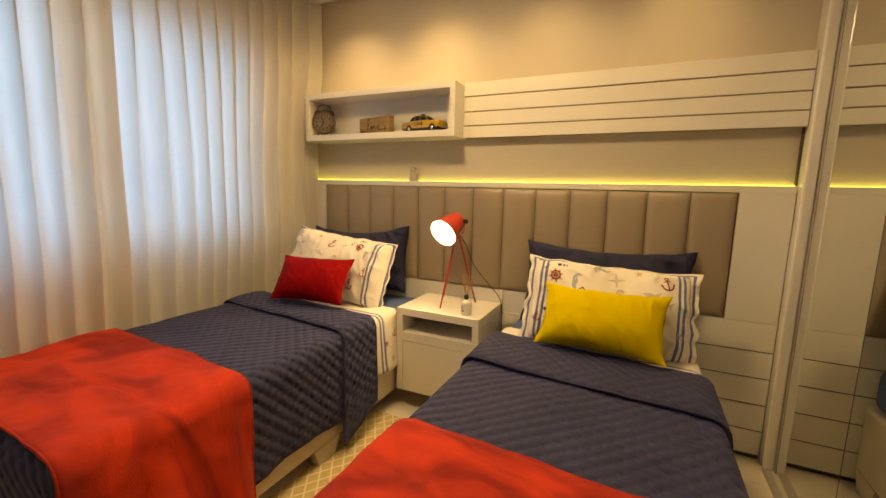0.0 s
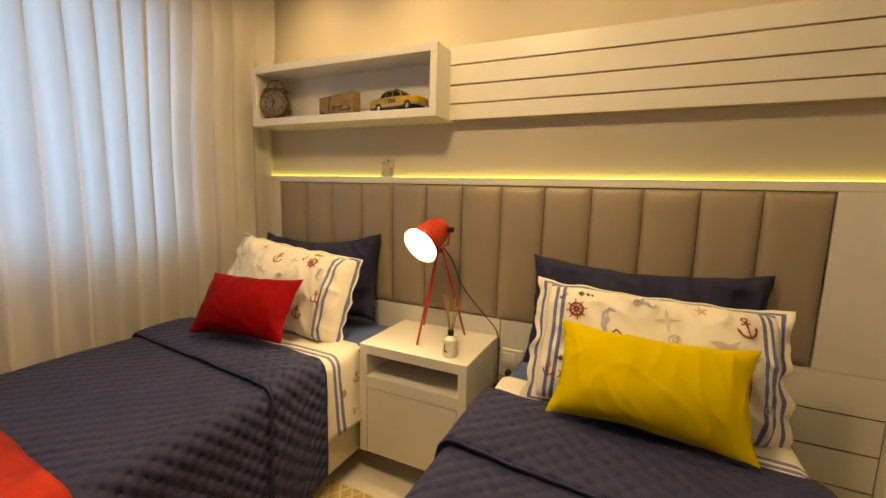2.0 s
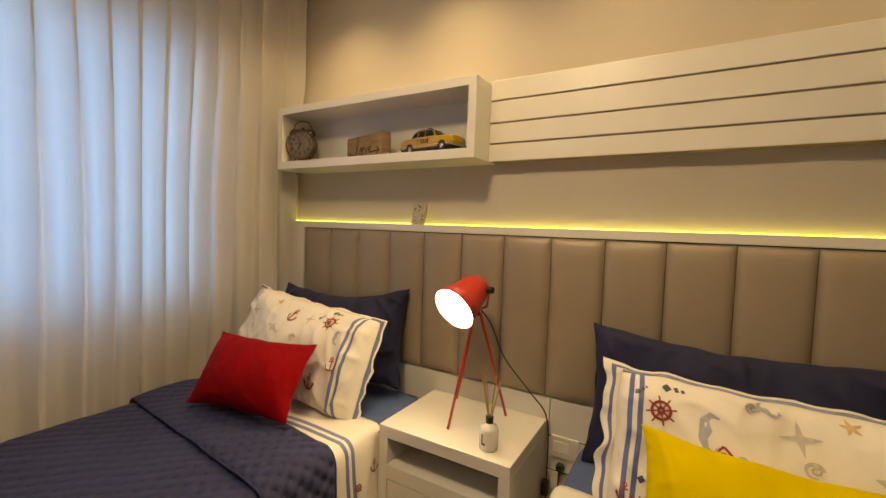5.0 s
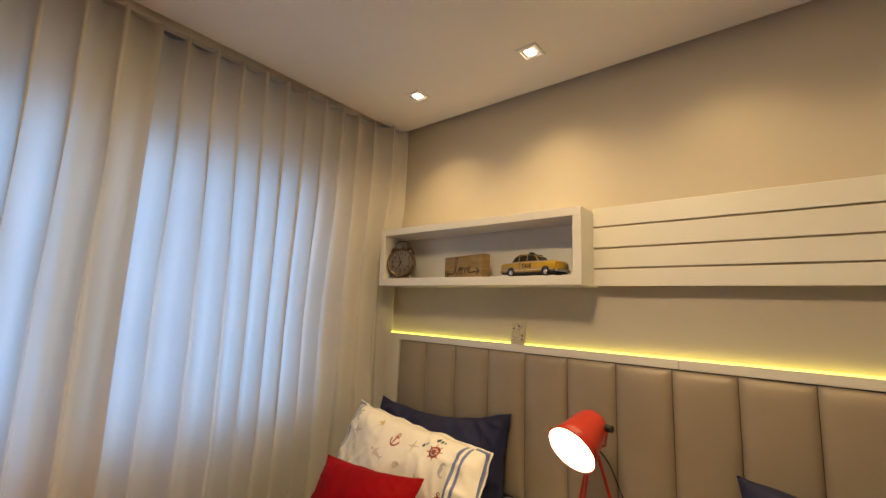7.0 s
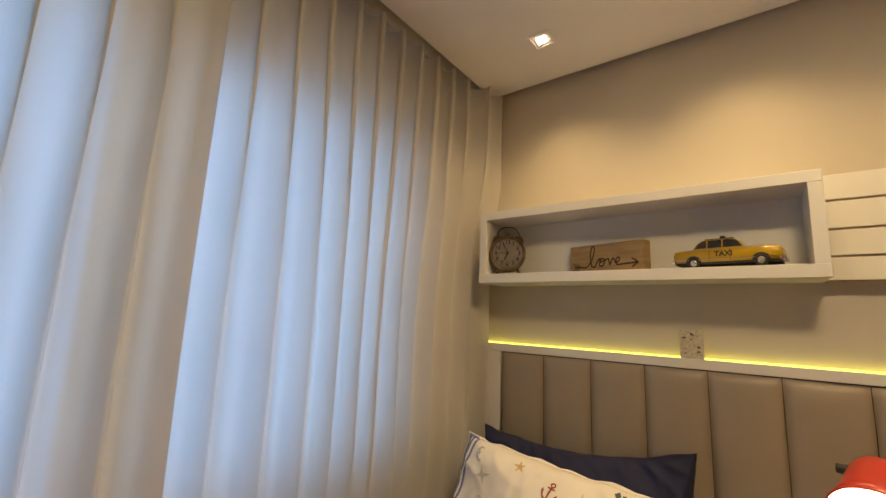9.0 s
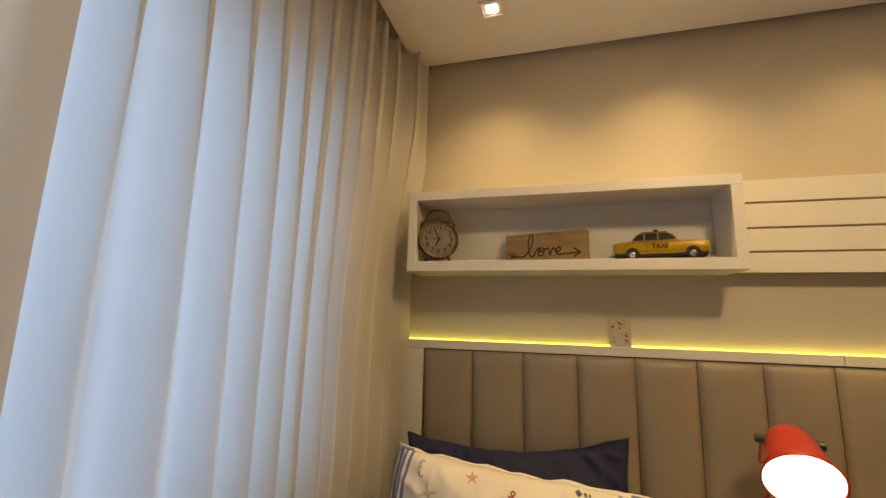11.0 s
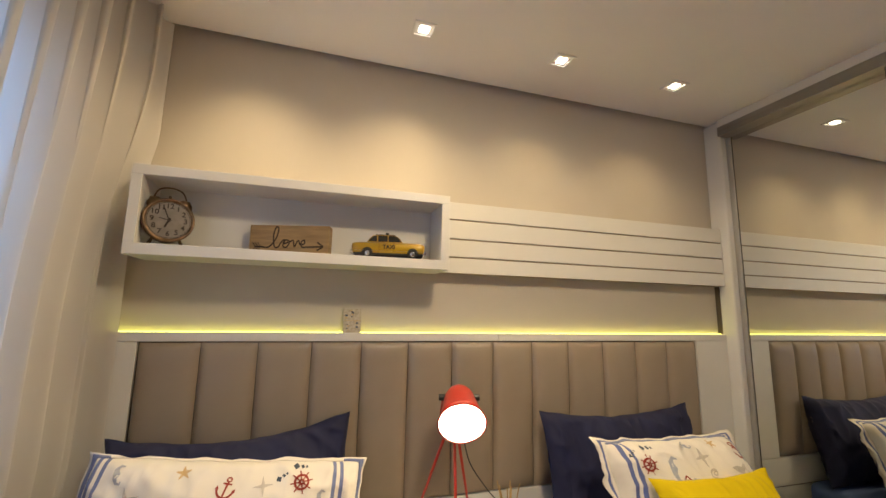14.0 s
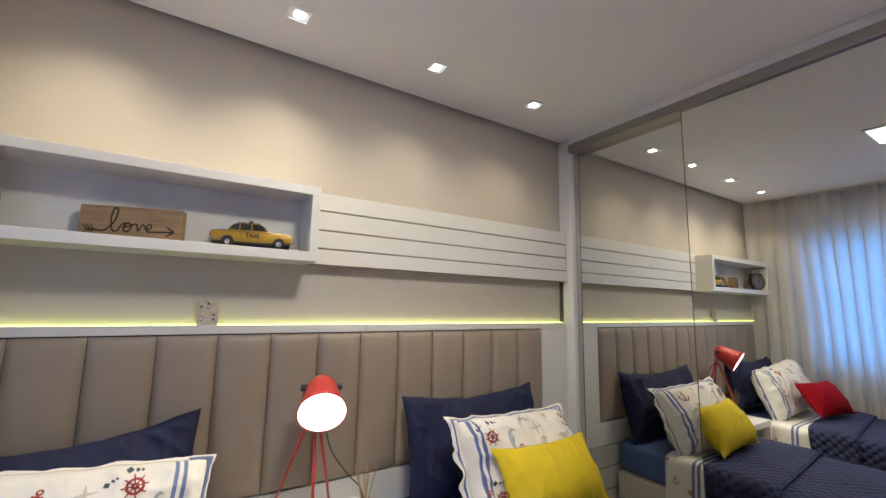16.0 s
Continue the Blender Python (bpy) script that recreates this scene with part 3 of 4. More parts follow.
slat = thing("wall_panel", -0.22, 2.39, 1.78, "white grooved wooden panel above the headboard", "wall panel")
part("backing", box(-0.824, 0.824, -0.0205, 0.034, -0.151, 0.165), GROOVE_PALE, slat)
for z0, z1 in ((1.628, 1.694), (1.701, 1.776), (1.783, 1.864), (1.871, 1.948)):
    part("plank", box(-0.825, 0.823, -0.028, -0.0210, z0 - 1.78, z1 - 1.78, 0.0015), LACQUER, slat)

shelf = thing("wall_shelf", -1.6075, 2.325, 1.78, "white lacquered open box shelf on the wall", "shelf")
SX, SF, SB = 0.5625, -0.098, 0.098
part("bottom_board", box(-SX, SX, SF, SB, -0.155, -0.117, 0.0015), LACQUER, shelf)
part("top_board", box(-SX, SX, SF, SB, 0.118, 0.153, 0.0015), LACQUER, shelf)
part("side_board", box(-SX, -SX + 0.032, SF + 0.0005, SB, -0.117, 0.118, 0.001), LACQUER, shelf)
part("side_board", box(SX - 0.034, SX, SF + 0.0005, SB, -0.117, 0.118, 0.001), LACQUER, shelf)
part("back_board", box(-SX + 0.032, SX - 0.034, 0.080, 0.098, -0.117, 0.118), LACQUER, shelf)
SZ = 1.663  # top of the shelf's floor

# ---------------------------------------------------------------- wardrobe
ward = thing("wardrobe", 0.95, 0.6, 0.0, "built-in wardrobe with full-height mirrored sliding doors", "wardrobe")


def wd(name, x0, x1, y0, y1, z0, z1, material, bevel=0.002, label="", parent=None):
    return part(name, box(x0 - 0.95, x1 - 0.95, y0 - 0.6, y1 - 0.6, z0, z1, bevel, 3), material, parent or ward, label)


wd("post", 0.606, 0.652, 2.318, 2.424, 0.0, 2.578, GLOSSY, 0.010, "white rounded post")
wd("header", 0.590, 0.74, -1.28, 2.317, 2.534, 2.579, LACQUER)
wd("top_track", 0.585, 0.72, -1.28, 2.317, 2.480, 2.533, TRACK, 0.002, "aluminium top track")
wd("floor_track", 0.602, 0.640, -1.28, 2.317, 0.001, 0.006, ALU, 0.002, "aluminium floor track")
wd("side_frame", 0.653, 0.72, 2.296, 2.330, 0.0, 2.479, ALU, 0.003, "aluminium side profile")
wd("carcass", 0.735, 1.25, -1.28, 2.420, 0.02, 2.533, LACQUER)
for x, y0, y1 in ((0.652, 1.560, 2.290), (0.602, 0.48, 1.596), (0.652, -0.62, 0.52), (0.602, -1.27, -0.58)):
    door = wd("door", x + 0.006, x + 0.024, y0, y1, 0.012, 2.478, LACQUER, 0.001)
    wd("mirror", x, x + 0.005, y0 + 0.004, y1 - 0.004, 0.016, 2.476, MIRROR, 0.0, "clear mirror pane", door)
    for ye in (y0, y1 - 0.004):
        wd("edge_strip", x - 0.0005, x + 0.0055, ye, ye + 0.004, 0.014, 2.477, SEAM, 0.0, "", door)

# ---------------------------------------------------------------- curtains


def curtain(ya, yb, seed, fore):
    """A hanging cloth in even pleats at its head, looser below."""
    n = 560

    def at(a, b):
        z = 2.568 - 2.545 * b
        y = ya + (yb - ya) * a
        loose = smoothstep(0.02, 0.5, b)
        ph = 2 * math.pi * (y - 1.9354) / 0.1064 + loose * 2.7 * smoothstep(2.36, 2.12, y) * noise.noise((y * 2.4, seed, b * 0.2))
        amp = 0.034 - 0.010 * loose + 0.026 * loose * max(0.0, 0.25 + 1.5 * noise.noise((y * 2.7, seed + 4, b * 0.3)))
        x = -2.268 + fore - (0.018 * smoothstep(1.35, 1.1, y) if not fore else 0) + amp * (math.sin(ph) + (0.16 + 0.20 * loose) * math.sin(2 * ph + 0.9) + 0.10 * loose * math.sin(3 * ph)) + 0.03 * (y - 1.5) * (1 - loose)
        x += 0.026 * loose * noise.noise((y * 1.7, seed, b * 0.4)) + 0.010 * loose * noise.noise((y * 9, seed + 2, b * 1.5))
        x -= 0.022 * loose + 0.030 * smoothstep(0.60, 0.78, b)
        x += 0.085 * smoothstep(2.12, 2.40, y) * smoothstep(0.34, 0.10, b) + 0.055 * smoothstep(2.24, 2.37, y) * loose
        yy = y + (0.028 - 0.014 * loose + 0.015 * loose * noise.noise((y * 4.3, seed + 6, b * 0.35))) * math.cos(ph)
        return Vector((max(-2.37, min(x, -2.20 if b > 0.24 else -2.16)), min(yy, 2.372 if b > 0.24 else 2.412), z))

    return grid(n, 56, at)


for ya, yb, seed, fore in ((-1.25, 1.10, 3.0, 0.022), (0.93, 2.368, 8.0, 0.0)):
    ob = thing("curtain", -2.292, (ya + yb) / 2, 2.57, "floor-length cream pleated curtain lit from behind by daylight", "curtain", "curtains at the window")
    cl = part("cloth", curtain(ya, yb, seed, fore), CURTAIN, ob, smooth=True)
    cl.location = (2.292, -(ya + yb) / 2, -2.57)
rail = thing("curtain_rail", -2.285, 0.58, 2.60, "white ceiling curtain rail in the recess", "curtain rail")
part("rail", box(-0.02, 0.02, -1.83, 1.82, -0.028, 0.098, 0.003), LACQUER, rail)

# ---------------------------------------------------------------- ceiling lights
for k, x in enumerate(DOWN_X):
    if k == 0:
        down = thing("downlight", x, DOWN_Y, CEIL, "small square recessed downlight, switched on", "downlight", "row of downlights")
        bm = bmesh.new()
        for s in (-1, 1):
            box(s * 0.040 - 0.006, s * 0.040 + 0.006, -0.046, 0.046, -0.006, 0.000, 0.001, bm=bm)
            box(-0.034, 0.034, s * 0.040 - 0.006, s * 0.040 + 0.006, -0.006, 0.000, 0.001, bm=bm)
        part("trim", bm, CEILING, down)
        lens = part("lens", box(-0.0185, 0.0185, -0.0185, 0.0185, -0.004, -0.0005), DOWNGLOW, down)
        lens.visible_shadow = True
    else:
        copy_thing(down, pose(x, DOWN_Y, CEIL))
panel = thing("panel_light", -0.90, 1.03, CEIL, "square white ceiling panel light, switched on", "ceiling light")
part("frame", box(-0.165, 0.165, -0.165, 0.165, -0.014, 0.0, 0.003), CEILING, panel)
part("diffuser", box(-0.148, 0.148, -0.148, 0.148, -0.018, -0.0145, 0.001), PANELGLOW, panel)

# ---------------------------------------------------------------- beds


def bed(x, label):
    b = thing("bed_base", x, 1.38, 0.0, label, "bed", "two single beds")
    part("box_base", box(-0.450, 0.450, -0.955, 0.985, 0.095, 0.40, 0.018, 3), UPHOLSTERY, b, smooth=False)
    for sx in (-0.425, 0.425):
        for sy in (-0.86, 0.02, 0.89):
            bm = bmesh.new()
            lo, hi = [], []
            for dx, dy in ((-1, -1), (1, -1), (1, 1), (-1, 1)):
                lo.append(bm.verts.new((dx * 0.020, dy * 0.055, 0.0)))
                hi.append(bm.verts.new((dx * 0.022, dy * 0.085, 0.097)))
            bm.faces.new(list(reversed(lo)))
            bm.faces.new(hi)
            for i in range(4):
                bm.faces.new((lo[i], lo[(i + 1) % 4], hi[(i + 1) % 4], hi[i]))
            leg = part("leg", bm, UPHOLSTERY, b)
            leg.location = (sx, sy, 0)
    m = thing("mattress", x, 1.38, 0.40, "mattress in a blue fitted sheet", "mattress")
    part("fitted_sheet", box(-0.435, 0.435, -0.955, 0.980, 0.0, 0.192, 0.045, 4), BLUE, m, smooth=True)
    return b


LX, RX = -1.745, -0.195
bed(LX, "cream upholstered single bed base beside the curtains")
bed(RX, "cream upholstered single bed base beside the wardrobe")

for x, s in ((LX, 1.0), (RX, 5.0)):
    left = x == LX
    sh, face = drape("top_sheet", x - 0.452, x + 0.452, 1.74, 2.03, 0.602, 0.32 if left else 0.30, 0.27, SHEET, "white cotton sheet with nautical prints and blue stripes", "sheet",
                     seed=s, r=0.045, flare=0.022, ripple=0.006, thick=0.003, rough=0.004, hem=0.01)
    sh.location = (0, 0, 0)
    for side_s in (1, -1):
        prints(sh, face, (("anchor_print", P_RED, side_s * 0.56, 1.97, 0.06, 80), ("wheel_print", P_RED, side_s * 0.60, 1.885, 0.05, 20), ("shell_print", P_GREY, side_s * 0.70, 1.93, 0.06, 0), ("flag_print", P_RED, side_s * 0.46, 2.03, 0.06, 80)))
    xl, xr = (-2.268, -1.279) if left else (x - 0.466, x + 0.466)
    drape("quilt", xl, xr, 0.415, 1.60, 0.612, 0.19, 0.19, NAVYQ, "navy quilted bedspread with embossed diamonds", "bedspread", seed=s + 1, foot=0.15, r=0.055, flare=0.008, ripple=0.006)
    yf = 1.555 if left else 1.475
    drape("quilt_fold", xl - 0.008, xr + 0.008, yf, 1.815, 0.628, 0.13, 0.125, NAVYQ, "turned-back end of the navy quilted bedspread", "bedspread", seed=s + 2, r=0.06, flare=0.045, ripple=0.010, thick=0.018, puff=0.012, skew=-0.10, tilt=0.11, bound=0.0035)
    drape("throw", xl - 0.019, xr + 0.019, 0.43, 0.985 if left else 0.955, 0.634, 0.17, 0.17, THROW, "bright red plush throw blanket across the bed", "blanket", seed=s + 3, r=0.07, flare=0.030, ripple=0.010, thick=0.014, rough=0.018, hem=0.03, bound=0.003, skew=-0.05, gather=0.05)

# ---------------------------------------------------------------- pillows


def lean(x, y, z, tilt, roll=0, yaw=0):
    """A cushion's pose: centre, backward tilt, roll (left side up) and turn."""
    return pose(x, y, z, 0, 0, yaw) @ pose(0, 0, 0, -tilt, 0, 0) @ pose(0, 0, 0, 0, roll, 0)


pillow("navy_pillow", 0.80, 0.46, 0.17, lean(-1.772, 2.275, 0.838, 12, -3, 2), NAVY, "navy cotton pillow leaning on the headboard", "pillow", seed=2.0, pinch=0.10, sag=0.03, wrinkle=0.012)
pillow("navy_pillow", 0.84, 0.46, 0.17, lean(-0.180, 2.275, 0.815, 12, 0.5, 2), NAVY, "navy cotton pillow leaning on the headboard", "pillow", seed=6.0, pinch=0.06, sag=0.02, round_off=0.0, wrinkle=0.012)
FACE_PRINTS = (("wheel_print", P_RED, 0.190, 0.150, 0.085, 0), ("flag_print", P_DARK, 0.185, 0.195, 0.060, 0), ("flag_print", P_DARK, 0.135, 0.165, 0.050, 40), ("anchor_print", P_RED, -0.010, 0.135, 0.075, -12), ("shark_print", P_PALE, -0.07, 0.060, 0.10, -8),
               ("seahorse_print", P_GREY, -0.285, 0.165, 0.075, 10), ("star_print", P_PALE, 0.085, 0.140, 0.07, 0), ("starfish_print", P_TAN, -0.125, 0.175, 0.06, 0), ("star_print", P_PALE, -0.245, 0.105, 0.085, 10), ("anchor_print", P_RED, 0.19, -0.09, 0.085, 0),
               ("starfish_print", P_TAN, 0.16, 0.03, 0.08, 20), ("star_print", P_PALE, -0.23, -0.02, 0.05, 20), ("seahorse_print", P_GREY, 0.25, 0.10, 0.08, 0), ("shell_print", P_PALE, 0.05, 0.05, 0.06, 40), ("shell_print", P_PALE, -0.24, 0.03, 0.06, 0), ("shell_print", P_RED, -0.24, -0.10, 0.05, 0), ("anchor_print", P_RED, 0.27, 0.00, 0.07, 10))
lp, lface = pillow("printed_pillow", 0.755, 0.42, 0.24, lean(-1.765, 2.045, 0.808, 18, 6, 3), PILLOW, "white pillow printed with anchors and ship wheels", "pillow", seed=11.0, pinch=0.04, flange=0.016, wrinkle=0.013, ends=2.7, round_off=0.04, edge_uv=0.309, tuck=0.9, hem_uv=False, shift=0.025)
prints(lp, lface, FACE_PRINTS)
RIGHT_PRINTS = (("wheel_print", P_RED, -0.243, 0.105, 0.092, 0), ("flag_print", P_DARK, -0.215, 0.165, 0.07, 0), ("flag_print", P_DARK, -0.290, 0.150, 0.05, 40), ("seahorse_print", P_GREY, -0.145, 0.080, 0.13, 0), ("shell_print", P_GREY, -0.06, 0.160, 0.06, 20), ("seahorse_print", P_GREY, -0.03, 0.165, 0.07, 60),
                ("diamond_print", P_RED, -0.115, 0.040, 0.06, 0), ("shell_print", P_GREY, -0.080, 0.035, 0.05, 0), ("star_print", P_PALE, 0.025, 0.115, 0.10, 0), ("shell_print", P_PALE, 0.045, 0.055, 0.07, 40), ("starfish_print", P_TAN, 0.115, 0.165, 0.06, 0), ("anchor_print", P_RED, 0.235, 0.130, 0.090, 15), ("shark_print", P_PALE, 0.195, 0.050, 0.15, -12),
                ("starfish_print", P_TAN, 0.070, -0.010, 0.11, 10), ("shell_print", P_GREY, 0.30, -0.09, 0.06, 0), ("anchor_print", P_RED, -0.31, -0.10, 0.06, 0), ("wheel_print", P_RED, -0.25, -0.115, 0.08, 0), ("flag_print", P_DARK, -0.26, -0.06, 0.06, 0))
rp, rface = pillow("printed_pillow", 0.70, 0.40, 0.24, lean(-0.140, 1.995, 0.785, 24, 3, 6), PILLOW_EDGED, "white pillow printed with anchors and ship wheels", "pillow", seed=15.0, pinch=0.04, piping=PIPING, flange=0.036, wrinkle=0.014, ends=3.0, round_off=0.05, edge_uv=0.400)
prints(rp, rface, RIGHT_PRINTS)
pillow("red_cushion", 0.455, 0.285, 0.16, lean(-1.725, 1.775, 0.782, 36, 0, 11), RED, "small oblong red velvet cushion", "cushion", seed=21.0, pinch=0.06, wrinkle=0.006, round_off=-0.015, plump=0.72)
pillow("yellow_cushion", 0.515, 0.285, 0.18, lean(-0.150, 1.815, 0.774, 32, 0, -3), YELLOW, "oblong mustard yellow velvet cushion", "cushion", seed=25.0, pinch=0.08, wrinkle=0.009, round_off=-0.02, plump=0.72)

# ---------------------------------------------------------------- nightstand
ns = thing("nightstand", -1.0205, 2.1825, 0.12, "white lacquered nightstand with an open niche and a drawer", "nightstand")
NX, NF, NB = 0.2555, -0.1955, 0.1955
part("top_board", box(-NX, NX, NF, NB, 0.462, 0.506, 0.0025), LACQUER, ns)
part("side_board", box(-NX, -NX + 0.038, NF + 0.0005, NB, 0.0, 0.462, 0.001), LACQUER, ns)
part("side_board", box(NX - 0.038, NX, NF + 0.0005, NB, 0.0, 0.462, 0.001), LACQUER, ns)
part("niche_floor", box(-NX + 0.038, NX - 0.038, NF + 0.0005, NB, 0.310, 0.362, 0.001), LACQUER, ns)
part("back_board", box(-NX + 0.038, NX - 0.038, NB - 0.015, NB, 0.0, 0.462), LACQUER, ns)
part("bottom_board", box(-NX + 0.038, NX - 0.038, NF + 0.03, NB - 0.015, 0.0, 0.02), LACQUER, ns)
part("drawer_front", box(-NX + 0.041, NX - 0.041, NF + 0.001, NF + 0.02, 0.002, 0.307, 0.001), LACQUER, ns)
NT = 0.626

# ---------------------------------------------------------------- table lamp
tl = thing("table_lamp", -1.03, 2.25, NT, "red tripod table lamp with a spotlight shade, switched on", "lamp")
ORG = Vector((-1.03, 2.25, NT))
hub = Vector((-1.015, 2.235, 1.035)) - ORG
pivot = Vector((-1.000, 2.222, 1.146)) - ORG
axis = Vector((-0.21, -0.85, -0.48)).normalized()
sidev = axis.cross(Vector((0, 0, 1))).normalized()
for fx, fy in ((-1.045, 2.092), (-1.145, 2.345), (-0.908, 2.312)):
    part("leg", rod(Vector((fx, fy, NT)) - ORG, hub + Vector((fx - ORG.x, fy - ORG.y, 0)).normalized() * 0.014, 0.0050, 0.0060, 12), LAMPRED, tl, smooth=True)
part("hub", lathe([(0, -0.012), (0.014, -0.012), (0.016, 0.0), (0.012, 0.012), (0, 0.012)], 20, None, Matrix.Translation(hub)), LAMPRED, tl, smooth=True)
m = Matrix.Translation(pivot) @ axis.to_track_quat("Z", "Y").to_matrix().to_4x4()
prof = [(0.0, -0.012), (0.026, -0.009), (0.044, 0.003), (0.054, 0.022), (0.060, 0.045), (0.066, 0.080), (0.075, 0.122), (0.086, 0.163)]
shade = part("shade", lathe(prof + [(0.0845, 0.163)] + [(r - 0.0015, h + 0.001) for r, h in reversed(prof[2:-1])] + [(0, 0.004)], 48, None, m), LAMPRED, tl, "red lacquered spotlight shade", True)
part("rim", lathe([(0.0850, 0.1600), (0.0882, 0.1605), (0.0885, 0.1640), (0.0850, 0.1645)], 48, None, m), LAMPRED, shade, smooth=True)
part("reflector", lathe([(0.083, 0.1625), (0.072, 0.122), (0.063, 0.080), (0.056, 0.045), (0.048, 0.022), (0.0, 0.012)], 40, None, m), WHITEIN, shade, "white inside of the shade", True)
part("bulb", lathe([(0.0, 0.151), (0.025, 0.149), (0.050, 0.142), (0.068, 0.127), (0.056, 0.085), (0.036, 0.046), (0.02, 0.02), (0, 0.02)], 32, None, m), BULB, shade, "glowing bulb", True)
joint = pivot + axis * 0.024
for s in (-1, 1):
    part("knob", rod(joint + sidev * s * 0.055, joint + sidev * s * 0.078, 0.013, 0.012, 16), BLACK, tl, "black knob")
    bm = rod(joint + sidev * s * 0.062, hub + sidev * s * 0.050 + Vector((0, 0, 0.030)), 0.004, 0.004, 8)
    rod(hub + sidev * s * 0.050 + Vector((0, 0, 0.030)), hub + Vector((0, 0, 0.008)), 0.004, 0.004, 8, bm)
    part("yoke_arm", bm, LAMPRED, tl)
cord = part("cord", tube([Vector(p) - ORG for p in ((-1.0, 2.235, 1.05), (-0.965, 2.27, 0.985), (-0.92, 2.30, 0.86), (-0.83, 2.335, 0.74), (-0.765, 2.345, 0.665), (-0.748, 2.345, 0.58), (-0.748, 2.345, 0.46), (-0.748, 2.345, 0.36))], 0.0026), BLACK, tl, "thin black cord", True)
part("cord_switch", box(-0.764 + 1.03, -0.738 + 1.03, 0.083, 0.105, 0.345 - NT, 0.405 - NT, 0.004), BLACK, cord)
part("cord_end", tube([Vector(p) - ORG for p in ((-0.748, 2.345, 0.35), (-0.752, 2.345, 0.24), (-0.735, 2.345, 0.20), (-0.715, 2.345, 0.26), (-0.704, 2.348, 0.40), (-0.703, 2.352, 0.455))], 0.0026), BLACK, cord, "", True)
part("plug", lathe([(0, 0), (0.012, 0), (0.015, 0.012), (0.015, 0.024), (0, 0.026)], 16, None, Matrix.Translation(Vector((-0.703, 2.346, 0.462)) - ORG) @ pose(0, 0, 0, -90, 0, 0)), BLACK, cord)

out = thing("wall_outlet", -0.692, 2.3785, 0.532, "white electrical outlet on the headboard", "outlet")
part("plate", box(-0.052, 0.052, -0.009, 0.001, -0.042, 0.042, 0.004, 3), LACQUER, out)
part("socket", box(-0.040, 0.016, -0.013, -0.0085, -0.018, 0.024, 0.003, 3), WHITEIN, out)

# reed diffuser
rd = thing("reed_diffuser", -0.868, 2.055, NT, "white reed diffuser bottle with a black cap on the nightstand", "diffuser")
part("bottle", lathe([(0, 0), (0.028, 0), (0.031, 0.004), (0.031, 0.066), (0.027, 0.078), (0.014, 0.084), (0.012, 0.090), (0, 0.090)], 32), CERAMIC, rd, smooth=True)
part("cap", lathe([(0, 0.088), (0.013, 0.088), (0.0135, 0.110), (0.010, 0.112), (0, 0.112)], 24), BLACK, rd, "black cap")
bm = bmesh.new()
for a0, a1, z0, z1 in ((-118, -108, 0.022, 0.058), (-108, -90, 0.022, 0.029)):
    for k in range(5):
        q0, q1 = radians(a0 + (a1 - a0) * k / 5), radians(a0 + (a1 - a0) * (k + 1) / 5)
        vs = [bm.verts.new((0.0314 * math.cos(q), 0.0314 * math.sin(q), z)) for q, z in ((q0, z0), (q1, z0), (q1, z1), (q0, z1))]
        bm.faces.new(vs)
part("label_mark", bm, INK, rd)
for dx, dy, l in ((-0.040, 0.012, 0.250), (-0.016, -0.018, 0.235), (0.012, 0.016, 0.245), (0.038, -0.006, 0.240), (0.022, 0.026, 0.222), (-0.026, 0.022, 0.230)):
    part("reed", rod((dx * 0.15, dy * 0.15, 0.10), (dx, dy, l), 0.0021, 0.0021, 6), REED, rd)

# ---------------------------------------------------------------- things on the shelf
ck = thing("alarm_clock", -2.070, 2.300, SZ, "antique brass twin-bell alarm clock with a cream face", "clock", rz=23)
R = 0.076
cz = 0.090
tip = pose(0, 0, cz, 90 - 6, 0, 0)
part("case", lathe([(0, -0.026), (R - 0.012, -0.026), (R - 0.002, -0.018), (R, 0.0), (R, 0.018), (R + 0.003, 0.022), (R + 0.002, 0.028), (R - 0.006, 0.029), (R - 0.009, 0.021), (0, 0.021)], 48, None, tip), BRASS, ck, smooth=True)
face = part("face", lathe([(0, 0.0222), (R - 0.0095, 0.0222)], 40, None, tip), FACE, ck)
for h in range(12):
    a = radians(90 - 30 * (h or 12))
    lettering("numeral", str(h or 12), 0.0250, tip @ pose(0.050 * math.cos(a), 0.050 * math.sin(a), 0.0226), INK, face, bold=0.0005)
part("minute_ring", lathe([(R - 0.0125, 0.0224), (R - 0.0125, 0.0228), (R - 0.0112, 0.0228), (R - 0.0112, 0.0224)], 40, None, tip), INK, face)
bm = bmesh.new()
for ang, ln, wd2 in ((112, 0.046, 0.0017), (-112, 0.030, 0.0032), (172, 0.030, 0.001)):
    a = radians(ang)
    q = tip @ pose(0, 0, 0.0245, 0, 0, ang)
    box(-0.008, ln, -wd2, wd2, 0, 0.001, bm=bm)
    bmesh.ops.transform(bm, matrix=q, verts=bm.verts[-8:])
part("pointers", bm, INK, face, "dark clock pointers")
for s in (-1, 1):
    part("bell", lathe([(0.026, 0), (0.0255, 0.006), (0.020, 0.016), (0.008, 0.022), (0.004, 0.026), (0, 0.028)], 24, None, pose(s * 0.044, 0, cz + 0.060, 0, s * 34, 0)), BRASS, ck, smooth=True)
    part("foot", rod((s * 0.040, 0, 0.028), (s * 0.052, 0, 0.0), 0.005, 0.007), BRASS, ck)
part("handle", tube([(-0.050, 0, cz + 0.080), (-0.035, 0, cz + 0.112), (0, 0, cz + 0.122), (0.035, 0, cz + 0.112), (0.050, 0, cz + 0.080)], 0.0025), BRASS, ck, smooth=True)
